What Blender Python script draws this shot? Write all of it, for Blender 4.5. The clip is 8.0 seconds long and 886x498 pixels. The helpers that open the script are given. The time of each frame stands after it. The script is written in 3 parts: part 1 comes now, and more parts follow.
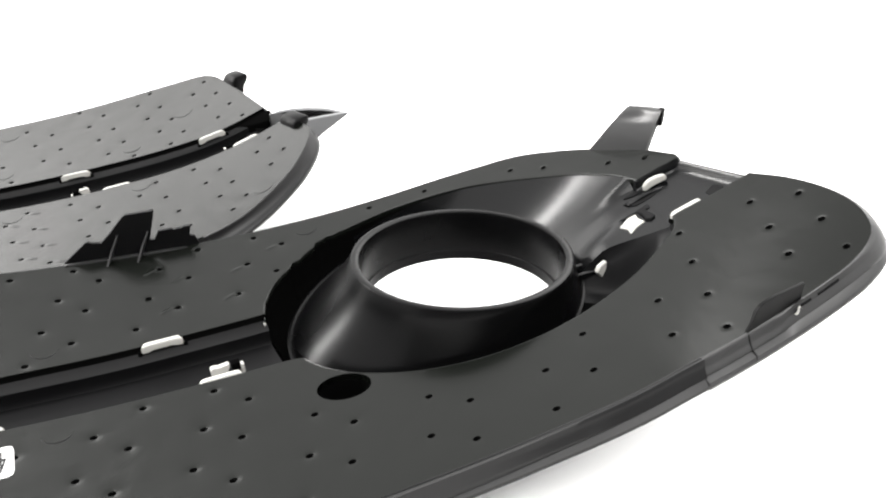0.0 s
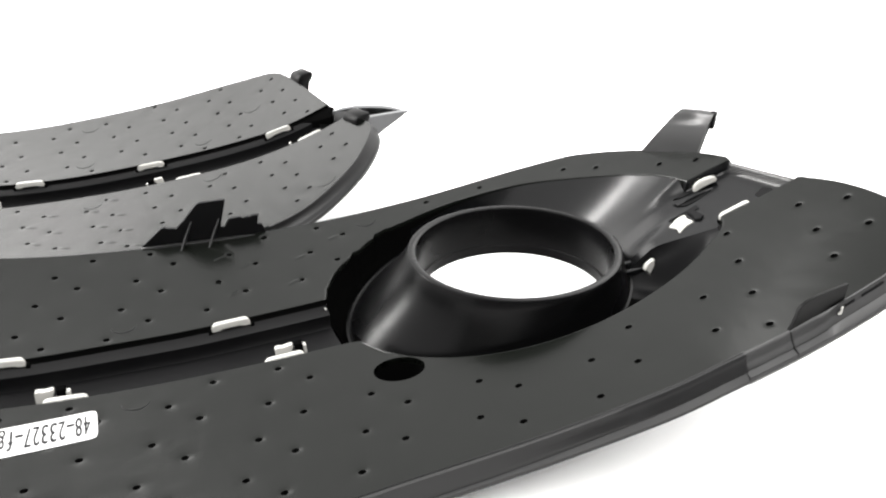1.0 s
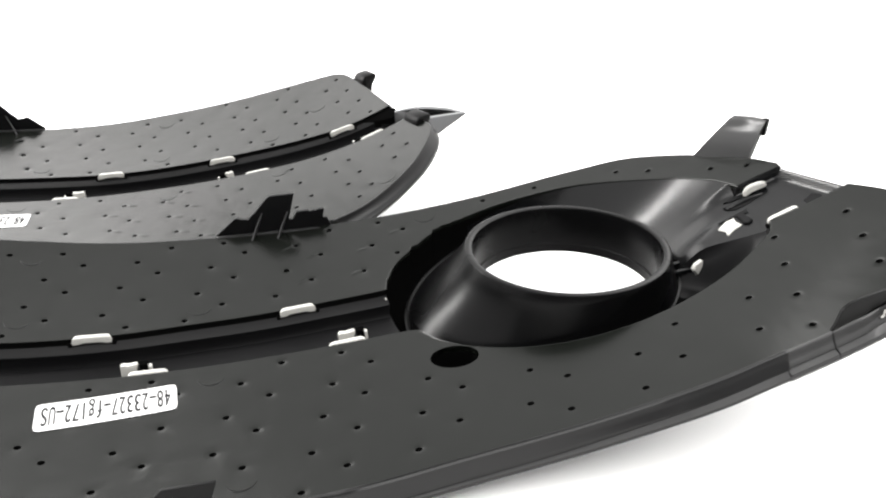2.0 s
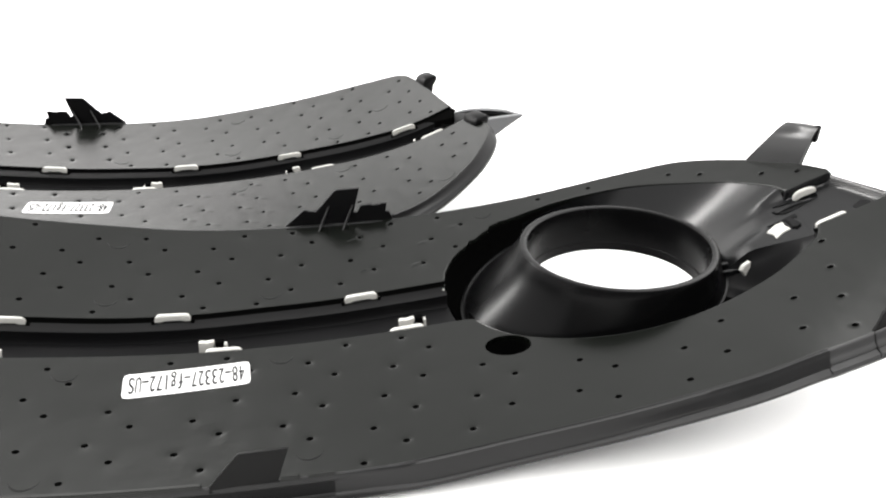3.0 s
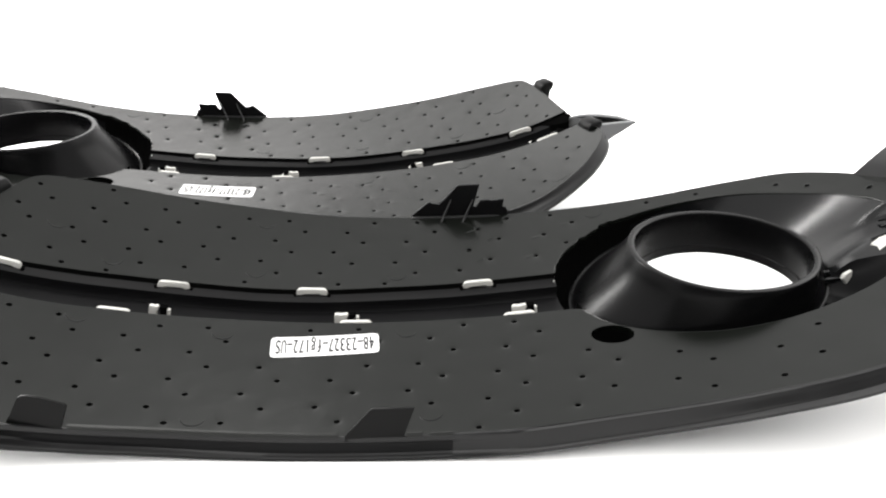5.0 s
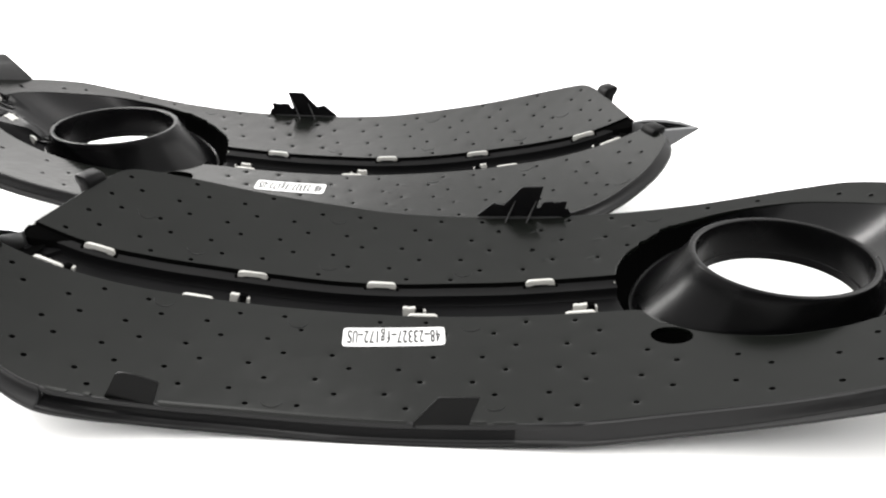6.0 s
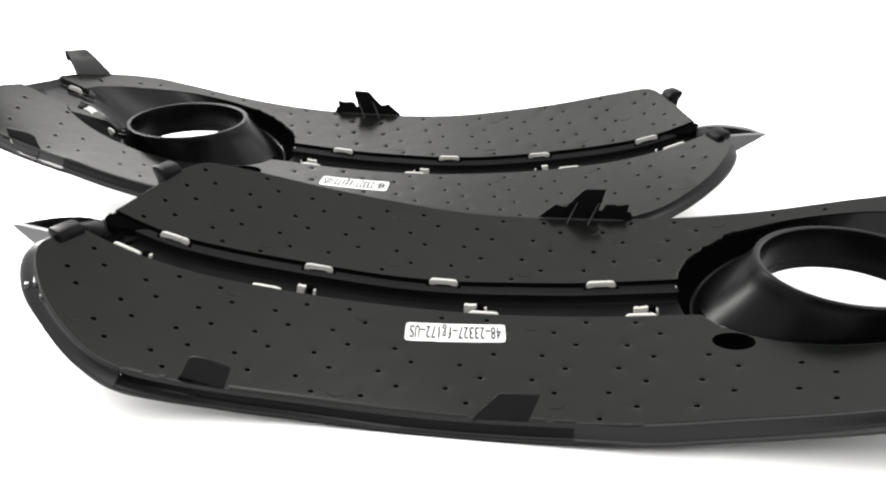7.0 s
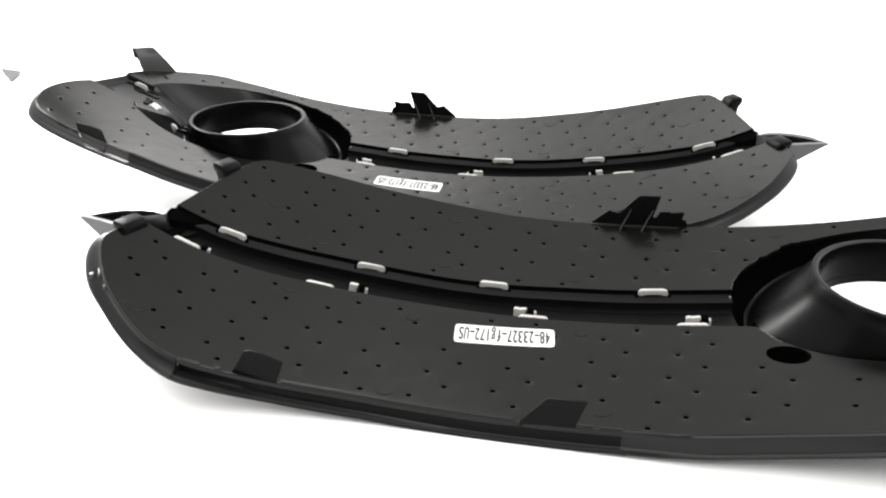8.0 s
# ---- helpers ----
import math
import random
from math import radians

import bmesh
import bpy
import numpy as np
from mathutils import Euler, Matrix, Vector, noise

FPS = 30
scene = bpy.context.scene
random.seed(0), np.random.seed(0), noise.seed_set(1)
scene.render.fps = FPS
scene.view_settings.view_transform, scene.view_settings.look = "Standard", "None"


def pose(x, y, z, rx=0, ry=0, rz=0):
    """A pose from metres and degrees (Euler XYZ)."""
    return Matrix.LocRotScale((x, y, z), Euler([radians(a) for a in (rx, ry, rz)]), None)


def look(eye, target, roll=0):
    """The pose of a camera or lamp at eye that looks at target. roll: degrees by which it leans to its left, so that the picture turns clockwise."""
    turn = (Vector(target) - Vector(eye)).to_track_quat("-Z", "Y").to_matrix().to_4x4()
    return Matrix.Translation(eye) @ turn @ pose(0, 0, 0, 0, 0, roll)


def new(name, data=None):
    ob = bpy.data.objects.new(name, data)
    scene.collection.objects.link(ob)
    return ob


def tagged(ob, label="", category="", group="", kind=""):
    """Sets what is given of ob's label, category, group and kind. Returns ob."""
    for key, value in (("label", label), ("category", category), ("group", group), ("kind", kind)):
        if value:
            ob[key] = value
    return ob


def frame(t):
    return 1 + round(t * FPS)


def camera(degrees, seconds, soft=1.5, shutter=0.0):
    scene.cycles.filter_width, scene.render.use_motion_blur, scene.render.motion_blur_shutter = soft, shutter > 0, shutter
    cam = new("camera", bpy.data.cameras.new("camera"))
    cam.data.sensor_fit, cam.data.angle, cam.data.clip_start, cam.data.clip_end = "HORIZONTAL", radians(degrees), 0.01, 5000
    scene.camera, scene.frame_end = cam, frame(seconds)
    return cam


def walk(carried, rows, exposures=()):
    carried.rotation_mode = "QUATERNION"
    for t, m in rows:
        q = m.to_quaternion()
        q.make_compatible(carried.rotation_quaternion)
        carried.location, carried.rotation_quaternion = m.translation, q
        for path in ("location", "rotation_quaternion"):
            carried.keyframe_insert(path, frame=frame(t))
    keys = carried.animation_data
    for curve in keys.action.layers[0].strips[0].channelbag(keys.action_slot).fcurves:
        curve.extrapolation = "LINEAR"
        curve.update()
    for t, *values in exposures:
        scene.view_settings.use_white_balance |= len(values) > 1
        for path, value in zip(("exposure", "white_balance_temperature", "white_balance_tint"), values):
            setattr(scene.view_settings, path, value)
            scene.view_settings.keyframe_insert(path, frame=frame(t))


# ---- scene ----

from mathutils.geometry import delaunay_2d_cdt

# ------------------------------------------------------------ camera and path
cam = camera(57.83, 8.0, soft=2.1)
PATH = [
    (0.0, pose(-0.03247, -0.23266, 0.18989, 63.879, -0.518, -19.745)),
    (0.5, pose(-0.03487, -0.23866, 0.19134, 63.820, -0.430, -17.747)),
    (1.0, pose(-0.03820, -0.24636, 0.19409, 63.814, -0.356, -15.750)),
    (1.5, pose(-0.04172, -0.25401, 0.19710, 63.804, -0.251, -13.742)),
    (1.7, pose(-0.04310, -0.25720, 0.19830, 63.823, -0.212, -13.004)),
    (2.8, pose(-0.05060, -0.27640, 0.20510, 63.768, -0.086, -8.776)),
    (3.0, pose(-0.05220, -0.28010, 0.20620, 63.822, -0.069, -8.024)),
    (3.5, pose(-0.05601, -0.28886, 0.20871, 63.766, -0.017, -6.080)),
    (4.0, pose(-0.05798, -0.29581, 0.21065, 63.732, 0.085, -4.216)),
    (4.5, pose(-0.06103, -0.30422, 0.21400, 63.763, 0.121, -2.328)),
    (4.7, pose(-0.06240, -0.30780, 0.21560, 63.830, 0.149, -1.633)),
    (5.8, pose(-0.06970, -0.32610, 0.22430, 63.820, 0.424, 2.859)),
    (6.0, pose(-0.07097, -0.32867, 0.22546, 63.770, 0.461, 3.574)),
    (6.5, pose(-0.07408, -0.33345, 0.22723, 63.812, 0.495, 5.558)),
    (7.0, pose(-0.07646, -0.33593, 0.22754, 63.835, 0.527, 7.586)),
    (7.5, pose(-0.07721, -0.33740, 0.22808, 63.840, 0.577, 9.601)),
    (8.0, pose(-0.07661, -0.33756, 0.22981, 63.855, 0.625, 11.577)),
]
walk(cam, PATH, [(0.0, 0.5), (1.5, 0.42), (3.5, 0.18), (4.5, 0.1), (6.0, -0.1), (8.0, -0.28)])

# ------------------------------------------------------------ light
world = bpy.data.worlds.new("studio_surroundings")
scene.world = world
world.use_nodes = True
world.node_tree.nodes["Background"].inputs["Color"].default_value = (1.0, 0.99, 0.98, 1)
world.node_tree.nodes["Background"].inputs["Strength"].default_value = 2.0


def area_lamp(name, eye, target, sx, sy, watts):
    data = bpy.data.lights.new(name, "AREA")
    data.shape, data.size, data.size_y, data.energy = "RECTANGLE", sx, sy, watts
    data.color = (1.0, 0.985, 0.965)
    ob = new(name, data)
    ob.matrix_world = look(eye, target)
    return ob


area_lamp("east_softbox", (1.45, 1.1, 1.5), (0.1, 0.0, 0.0), 2.0, 1.6, 31)
area_lamp("west_softbox", (-1.25, 1.98, 1.38), (-0.3, 0.1, 0.0), 1.3, 1.3, 22)
# Unseen fill lamp, added to lift the shadow in front of the covers.
area_lamp("overhead_fill", (0.1, -1.0, 2.1), (0.0, 0.0, 0.0), 1.4, 1.4, 43)
area_lamp("strip_softbox", (-0.92, 0.65, 0.85), (0.13, 0.06, 0.05), 0.13, 1.3, 36)

# ------------------------------------------------------------ materials


def material(name, base, rough, grain=0.0, grain_size=900.0, metal=0.0, wear=0.12, wear_size=14.0, spec=0.5, coat=0.0, wave=0.0):
    """A surface with fine grain relief and large-scale variation of colour and gloss."""
    m = bpy.data.materials.new(name)
    m.use_nodes = True
    nt = m.node_tree
    b = nt.nodes["Principled BSDF"]
    b.inputs["Metallic"].default_value = metal
    b.inputs["Specular IOR Level"].default_value = spec
    b.inputs["Coat Weight"].default_value = coat
    tc = nt.nodes.new("ShaderNodeTexCoord")
    big = nt.nodes.new("ShaderNodeTexNoise")
    big.inputs["Scale"].default_value, big.inputs["Detail"].default_value = wear_size, 5
    nt.links.new(tc.outputs["Object"], big.inputs["Vector"])
    mix = nt.nodes.new("ShaderNodeMix")
    mix.data_type = "RGBA"
    lo, hi = 1 - wear, 1 + wear
    mix.inputs["A"].default_value = (*[c * lo for c in base], 1)
    mix.inputs["B"].default_value = (*[min(1, c * hi) for c in base], 1)
    nt.links.new(big.outputs["Fac"], mix.inputs["Factor"])
    nt.links.new(mix.outputs["Result"], b.inputs["Base Color"])
    ramp = nt.nodes.new("ShaderNodeMapRange")
    ramp.inputs["From Min"].default_value, ramp.inputs["From Max"].default_value = 0.3, 0.7
    ramp.inputs["To Min"].default_value, ramp.inputs["To Max"].default_value = rough * 0.88, min(1, rough * 1.12)
    nt.links.new(big.outputs["Fac"], ramp.inputs["Value"])
    nt.links.new(ramp.outputs["Result"], b.inputs["Roughness"])
    if grain:
        fine = nt.nodes.new("ShaderNodeTexNoise")
        fine.inputs["Scale"].default_value, fine.inputs["Detail"].default_value = grain_size, 3
        nt.links.new(tc.outputs["Object"], fine.inputs["Vector"])
        bump = nt.nodes.new("ShaderNodeBump")
        bump.inputs["Strength"].default_value, bump.inputs["Distance"].default_value = grain, 0.0003
        nt.links.new(fine.outputs["Fac"], bump.inputs["Height"])
        nt.links.new(bump.outputs["Normal"], b.inputs["Normal"])
        if wave:
            slow = nt.nodes.new("ShaderNodeTexNoise")
            slow.inputs["Scale"].default_value, slow.inputs["Detail"].default_value = 70, 2
            nt.links.new(tc.outputs["Object"], slow.inputs["Vector"])
            soft = nt.nodes.new("ShaderNodeBump")
            soft.inputs["Strength"].default_value, soft.inputs["Distance"].default_value = wave, 0.004
            nt.links.new(slow.outputs["Fac"], soft.inputs["Height"])
            nt.links.new(soft.outputs["Normal"], bump.inputs["Normal"])
    return m


FACE = material("satin_black_plastic", (0.0021, 0.0025, 0.0020), 0.22, grain=0.06, grain_size=700, spec=0.155, wave=0.045)
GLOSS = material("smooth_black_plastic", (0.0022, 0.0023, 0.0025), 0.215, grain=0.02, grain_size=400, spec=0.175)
# Face plastic dulled to paint shade in slots and hollows, and on the tab.
SLOT = material("dull_and_shaded_plastic", (0.0018, 0.0018, 0.002), 0.40, grain=0.03, grain_size=400, spec=0.075)
# Lighter moulded plastic; also paints lit lines on the tab's ribs and foot.
RIM = material("moulded_black_rim", (0.014, 0.014, 0.0142), 0.33, grain=0.14, grain_size=260, wear=0.35, wear_size=60, spec=0.38)
# Worn rim plastic again, darkened for stretches that lie in shade.
EDGE = material("worn_shaded_rim", (0.0066, 0.0066, 0.0068), 0.34, grain=0.12, grain_size=260, wear=0.4, wear_size=60, spec=0.165)
# Matt plastic, darkened to paint shade on flaps and ejector marks.
MATTE = material("matt_shaded_plastic", (0.0018, 0.0018, 0.0018), 0.42, grain=0.03, spec=0.065)
# Dark plastic of the lugs; also paints shade on the hook's sides.
DULL = material("lug_black_and_hook_shade", (0.0028, 0.0028, 0.0029), 0.36, grain=0.08, spec=0.05)
# Near black for latches, and for shade painted into pits, recesses and slots.
SHADE_BLACK = material("latch_black_and_recess_shade", (0.0015, 0.0015, 0.0015), 0.6, spec=0.0)
CONE = material("half_gloss_black_plastic", (0.0012, 0.0012, 0.0013), 0.26, grain=0.03, grain_size=400, spec=0.085)
CLIP = material("white_nylon", (0.31, 0.306, 0.288), 0.5, grain=0.2, grain_size=500, wear=0.12, wear_size=160)
CHROME = material("satin_chrome", (0.15, 0.152, 0.155), 0.32, metal=1.0, wear=0.06)
PAPER = material("white_sticker_paper", (0.46, 0.46, 0.455), 0.6, grain=0.05, wear=0.03, wear_size=60, spec=0.15)
INK = material("black_print", (0.02, 0.02, 0.021), 0.7, wear=0.2, wear_size=300, spec=0.05)
TABLE = material("white_table_sheet", (0.86, 0.86, 0.855), 0.55, grain=0.02, grain_size=300, wear=0.012, wear_size=5)
WALL_DARK = material("dark_grey_wall", (0.08, 0.08, 0.082), 0.85, grain=0.1, grain_size=60, wear=0.08, wear_size=2)
WALL_MID = material("mid_grey_wall", (0.13, 0.13, 0.129), 0.85, grain=0.1, grain_size=60, wear=0.06, wear_size=2)
WALL_LIGHT = material("light_grey_wall", (0.5, 0.5, 0.495), 0.85, grain=0.1, grain_size=60, wear=0.06, wear_size=2)
# Grey that paints the shaded side of a white object.
SHADE_GREY = material("shade_grey_triangle", (0.08, 0.08, 0.08), 0.8, wear=0.1, spec=0.05)

# ------------------------------------------------------------ mesh helpers


def part(name, bm, mat, parent=None, label="", flip=False, sharp=32):
    """One mesh object, of metres; flip mirrors it across the plane x = 0."""
    if flip:
        for v in bm.verts:
            v.co.x = -v.co.x
        bmesh.ops.reverse_faces(bm, faces=bm.faces[:])
    me = bpy.data.meshes.new(name)
    bm.to_mesh(me)
    bm.free()
    for f in me.polygons:
        f.use_smooth = True
    me.set_sharp_from_angle(angle=radians(sharp))
    me.materials.append(mat)
    ob = new(name, me)
    if parent:
        ob.parent = parent
    if label:
        tagged(ob, label)
    return ob


def spline(points, step=3.0, closed=False):
    """Catmull-Rom through points, sampled about every step."""
    p = [Vector(q) for q in points]
    n = len(p)
    out = []
    for k in range(n if closed else n - 1):
        a = p[(k - 1) % n] if closed or k else p[0] * 2 - p[1]
        b, c = p[k], p[(k + 1) % n]
        d = p[(k + 2) % n] if closed or k + 2 < n else c * 2 - b
        m = max(1, round((c - b).length / step))
        for i in range(m):
            t = i / m
            out.append(0.5 * (2 * b + (c - a) * t + (2 * a - 5 * b + 4 * c - d) * t * t + (3 * b - a - 3 * c + d) * t ** 3))
    if not closed:
        out.append(p[-1])
    return out


def inside(q, poly):
    hit = False
    for k in range(len(poly)):
        a, b = poly[k - 1], poly[k]
        if (a[1] > q[1]) != (b[1] > q[1]) and q[0] < (b[0] - a[0]) * (q[1] - a[1]) / (b[1] - a[1]) + a[0]:
            hit = not hit
    return hit


def gap(q, poly):
    """Distance from a point to a closed outline."""
    best = 1e9
    q = Vector(q)
    for k in range(len(poly)):
        a, b = poly[k - 1], poly[k]
        ab = b - a
        t = max(0, min(1, (q - a).dot(ab) / max(1e-9, ab.length_squared)))
        best = min(best, (a + ab * t - q).length)
    return best


def skin(rows, closed=False, ring=False):
    """A surface over rows of points (in millimetres). closed: rows are loops; ring: the last row joins the first."""
    bm = bmesh.new()
    grid = [[bm.verts.new(Vector(q) / 1000) for q in r] for r in rows]
    n = len(rows[0])
    for a, b in zip(grid, grid[1:] + ([grid[0]] if ring else [])):
        for k in range(n if closed else n - 1):
            bm.faces.new((a[k], a[(k + 1) % n], b[(k + 1) % n], b[k]))
    bmesh.ops.remove_doubles(bm, verts=bm.verts[:], dist=1e-6)
    bmesh.ops.recalc_face_normals(bm, faces=bm.faces[:])
    return bm


def block(size, m, bevel=0.4, seg=2, taper=0.0):
    """A bevelled block of that size in millimetres, standing on the origin of m. taper: how much narrower its top is."""
    bm = bmesh.new()
    bmesh.ops.create_cube(bm, size=1)
    for v in bm.verts:
        k = 1 - taper if v.co.z > 0 else 1
        v.co = Vector((v.co.x * size[0] * k, v.co.y * size[1] * k, (v.co.z + 0.5) * size[2]))
    if bevel:
        bmesh.ops.bevel(bm, geom=bm.edges[:], offset=bevel, segments=seg, affect="EDGES", profile=0.6)
    for v in bm.verts:
        v.co = (m @ v.co) / 1000
    return bm


def plate(points, m, thick, bevel=0.3):
    """An upright plate: outline points (along, up), thickness across, placed by m, all in millimetres."""
    bm = bmesh.new()
    vs = [bm.verts.new((p[0], -thick / 2, p[1])) for p in points]
    f = bm.faces.new(vs)
    r = bmesh.ops.extrude_face_region(bm, geom=[f])
    for v in r["geom"]:
        if isinstance(v, bmesh.types.BMVert):
            v.co.y = thick / 2
    bmesh.ops.recalc_face_normals(bm, faces=bm.faces[:])
    if bevel:
        bmesh.ops.bevel(bm, geom=bm.edges[:], offset=bevel, segments=2, affect="EDGES")
    for v in bm.verts:
        v.co = (m @ v.co) / 1000
    return bm


def frame_at(x, y, z, angle, tilt=0.0):
    """Axes at a place in millimetres, turned about z, then tilted about the new x."""
    return Matrix.Translation((x, y, z)) @ Matrix.Rotation(radians(angle), 4, "Z") @ Matrix.Rotation(radians(tilt), 4, "X")


# ------------------------------------------------------------ the cover's form (millimetres, x along, y across, z up)


def S(x, y):
    """Height of the gently dished back face over the table."""
    a, b = x / 200, y / 100
    u, w = max(0.0, (x - 105) / 80), max(0.0, (40 - y) / 100)
    return 20.5 + 25.25 * a + 30.5 * a * a + 9.2 * a ** 3 + 6.57 * a ** 4 + 7.31 * b - 9.35 * a * b + 7.1 * b * b - 7.62 * u * u * w - 10.7 * u * u / (u + 0.15) * w ** 5


LOW_SLOT = [(-309, 7), (-295, 6.2), (-279, 6.1), (-258, 7.2), (-236, 9.2), (-222, 10.8), (-194, 13), (-158, 15), (-103, 16.5), (-33, 19), (0, 19.3), (5, 17.5)]
LOW_RECESS = [(5, 17.5), (12, 8.5), (24, -0.5), (45, -10), (70, -15.5), (98, -15.5), (122.2, -10.2), (140.6, -1.8), (149.7, 4.0), (152.7, 9.9)]
LOW_END = [(152.7, 9.9), (167.3, 8.5), (183.2, 6.9)]
LOW_OUT = [(183.2, 6.9), (189.2, -6.2), (193.2, -19.6), (195.2, -31.7), (194.5, -41.1), (191.0, -48.1), (181.6, -52.8), (167.2, -55.6), (128.9, -60.2), (98, -62),
           (60, -60), (10, -58.5), (-37, -60), (-105, -59), (-171, -58.5), (-210, -61), (-240, -63.8), (-258, -64.6), (-274, -60.6), (-290, -51.2), (-304, -39.6), (-314, -27), (-318.5, -16), (-316.5, -7), (-309, 7)]
UP_SLOT = [(-301, 28), (-274, 28), (-244, 32), (-213, 36), (-182, 38), (-151, 39), (-120, 41), (-90, 44), (-61, 46), (-32, 48.5), (-5, 50)]
UP_RECESS = [(-5, 50), (-3.5, 57), (0, 64), (6, 72), (25, 87.5), (41, 93.5), (64, 97.8), (91, 96), (113, 87), (136.4, 70.1), (148, 56.3), (152.2, 49.2), (155.1, 41.2)]
UP_OUT = [(155.1, 41.2), (164, 40.4), (173, 39.3), (171.4, 46), (166.4, 57), (150, 81), (128, 99), (105, 105.5), (80, 108), (40, 107.5), (0, 106), (-30, 105), (-95, 102),
          (-129, 101), (-163, 101.5), (-198, 100.5), (-235, 98), (-262, 93), (-275, 88), (-282, 79), (-290, 60), (-297, 40), (-301, 28)]
RING = Vector((73.9, 37.4))
RING_TOP, RING_R = 45.9, 45.1
HOLE, HOLE_R = Vector((14.5, -3.5)), (9.6, 6.7, -14)


def hole_loop(n=28, grow=0.0):
    c, s = math.cos(radians(HOLE_R[2])), math.sin(radians(HOLE_R[2]))
    out = []
    for k in range(n):
        a = math.tau * k / n
        x, y = (HOLE_R[0] + grow) * math.cos(a), (HOLE_R[1] + grow) * math.sin(a)
        out.append(HOLE + Vector((c * x - s * y, s * x + c * y)))
    return out


def pits():
    """Centres of the small moulded pits: a slanted double row that repeats along the cover."""
    for i in range(-8, 11):
        for j in range(-6, 13):
            for b in (0, 1):
                x = -116.7 + 33.1 * i + 4.58 * j + 10.25 * b + 0.468 * i * i + 0.066 * i * j + 0.055 * j * j + 0.0163 * i * i * j + 0.417 * b * i
                y = -41.1 - 7.42 * i + 17.77 * j - 8.87 * b - 0.307 * i * i + 0.126 * i * j - 0.035 * j * j - 0.0259 * i ** 3 - 0.226 * b * i + 0.099 * b * j
                tail = 0.19 * max(0.0, x - 157)
                x, y = x - tail, y - 0.95 * tail
                u, w = max(0.0, (x - 105) / 80), max(0.0, (40 - y) / 100)
                x += 6.68 * u * u * w + (8.37 * u - 1.17 * u * u) * w ** 5
                y += 9.96 * u * u * w - 2.58 * u ** 3 * w + (9.26 * u - 5.43 * u * u) * w ** 5
                yield Vector((x, y))


def face_mesh(outline, hole=None, thick=2.6):
    """The dished sheet inside an outline, with pits pressed into it, an opening, and its thickness."""
    pts, edges = [], []

    def loop(l):
        k = len(pts)
        pts.extend(l)
        edges.extend((k + i, k + (i + 1) % len(l)) for i in range(len(l)))

    loop(outline)
    holes = []
    if hole:
        loop(hole)
        holes.append(hole)
    pit_loops = []
    for c in pits():
        if inside(c, outline) and gap(c, outline) > 2.4 and all(gap(c, h) > 3.0 and not inside(c, h) for h in holes):
            c = c + Vector((random.uniform(-0.4, 0.4), random.uniform(-0.4, 0.4)))
            dent = random.uniform(0.1, 0.19) + 0.26 * math.exp(-((c.x + 45) / 55) ** 2) * random.uniform(0.4, 1.2)
            l = [c + Vector((1.34 * math.cos(math.tau * k / 9), 1.07 * math.sin(math.tau * k / 9))) for k in range(9)]
            pit_loops.append((c, l, dent))
            loop(l)
            for grow, n, lead in ((1.65, 9, 0.35), (2.35, 11, 0.0)):
                pts.extend(q for q in (c + Vector((1.4 * grow * math.cos(math.tau * (k + lead) / n), 1.15 * grow * math.sin(math.tau * (k + lead) / n))) for k in range(n)) if inside(q, outline) and gap(q, outline) > 0.4)
    centres = [c for c, _, _ in pit_loops]
    x = -330.0
    while x < 200:
        y = -75.0
        while y < 115:
            q = Vector((x + (2.5 if round(y / 5) % 2 else 0), y))
            if inside(q, outline) and gap(q, outline) > 2.2 and all((q - c).length > 4.2 for c in centres) and all(gap(q, h) > 2 and not inside(q, h) for h in holes):
                pts.append(q)
            y += 5
        x += 5
    v2, _, f2, ov, _, _ = delaunay_2d_cdt(pts, edges, [], 0, 1e-4)
    pit_polys = [(c, l) for c, l, _ in pit_loops]
    bm = bmesh.new()
    cells = {}
    for c, _, dent in pit_loops:
        for i in (-1, 0, 1):
            for j in (-1, 0, 1):
                cells.setdefault((int(c.x // 8) + i, int(c.y // 8) + j), []).append((c, dent))

    def height(q):
        """The face's height with the shallow dent that the mould left round each pit."""
        z = S(q.x, q.y)
        for c, dent in cells.get((int(q.x // 8), int(q.y // 8)), ()):
            r = math.hypot((q.x - c.x) / 2.8, (q.y - c.y) / 2.35)
            if r < 1:
                z -= dent * (1 - r) ** 1.5 * 2.4 - (0.09 + 0.2 * max(0.0, min(1.0, (q.x - 70) / 60))) * math.exp(-((r - 0.46) / 0.1) ** 2)
        return z

    top = [bm.verts.new((q.x / 1000, q.y / 1000, height(q) / 1000)) for q in v2]
    low = [bm.verts.new((q.x / 1000, q.y / 1000, (S(q.x, q.y) - thick) / 1000)) for q in v2]
    count = {}
    for f in f2:
        c = sum((v2[k] for k in f), Vector((0, 0))) / len(f)
        if not inside(c, outline) or any(inside(c, h) for h in holes) or any((c - pc).length < 1.6 and inside(c, l) for pc, l in pit_polys):
            continue
        bm.faces.new([top[k] for k in f])
        bm.faces.new([low[k] for k in reversed(f)])
        for k in range(len(f)):
            e = (f[k], f[(k + 1) % len(f)])
            count[e] = 1
    for a, b in count:
        if (b, a) not in count:
            q = v2[a]
            near = next((c for c in centres if (c - q).length < 1.7), None)
            if near is None:
                bm.faces.new((top[b], top[a], low[a], low[b]))
    # Pit walls take the near-black material, which paints their shade.
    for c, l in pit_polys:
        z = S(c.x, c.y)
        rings = []
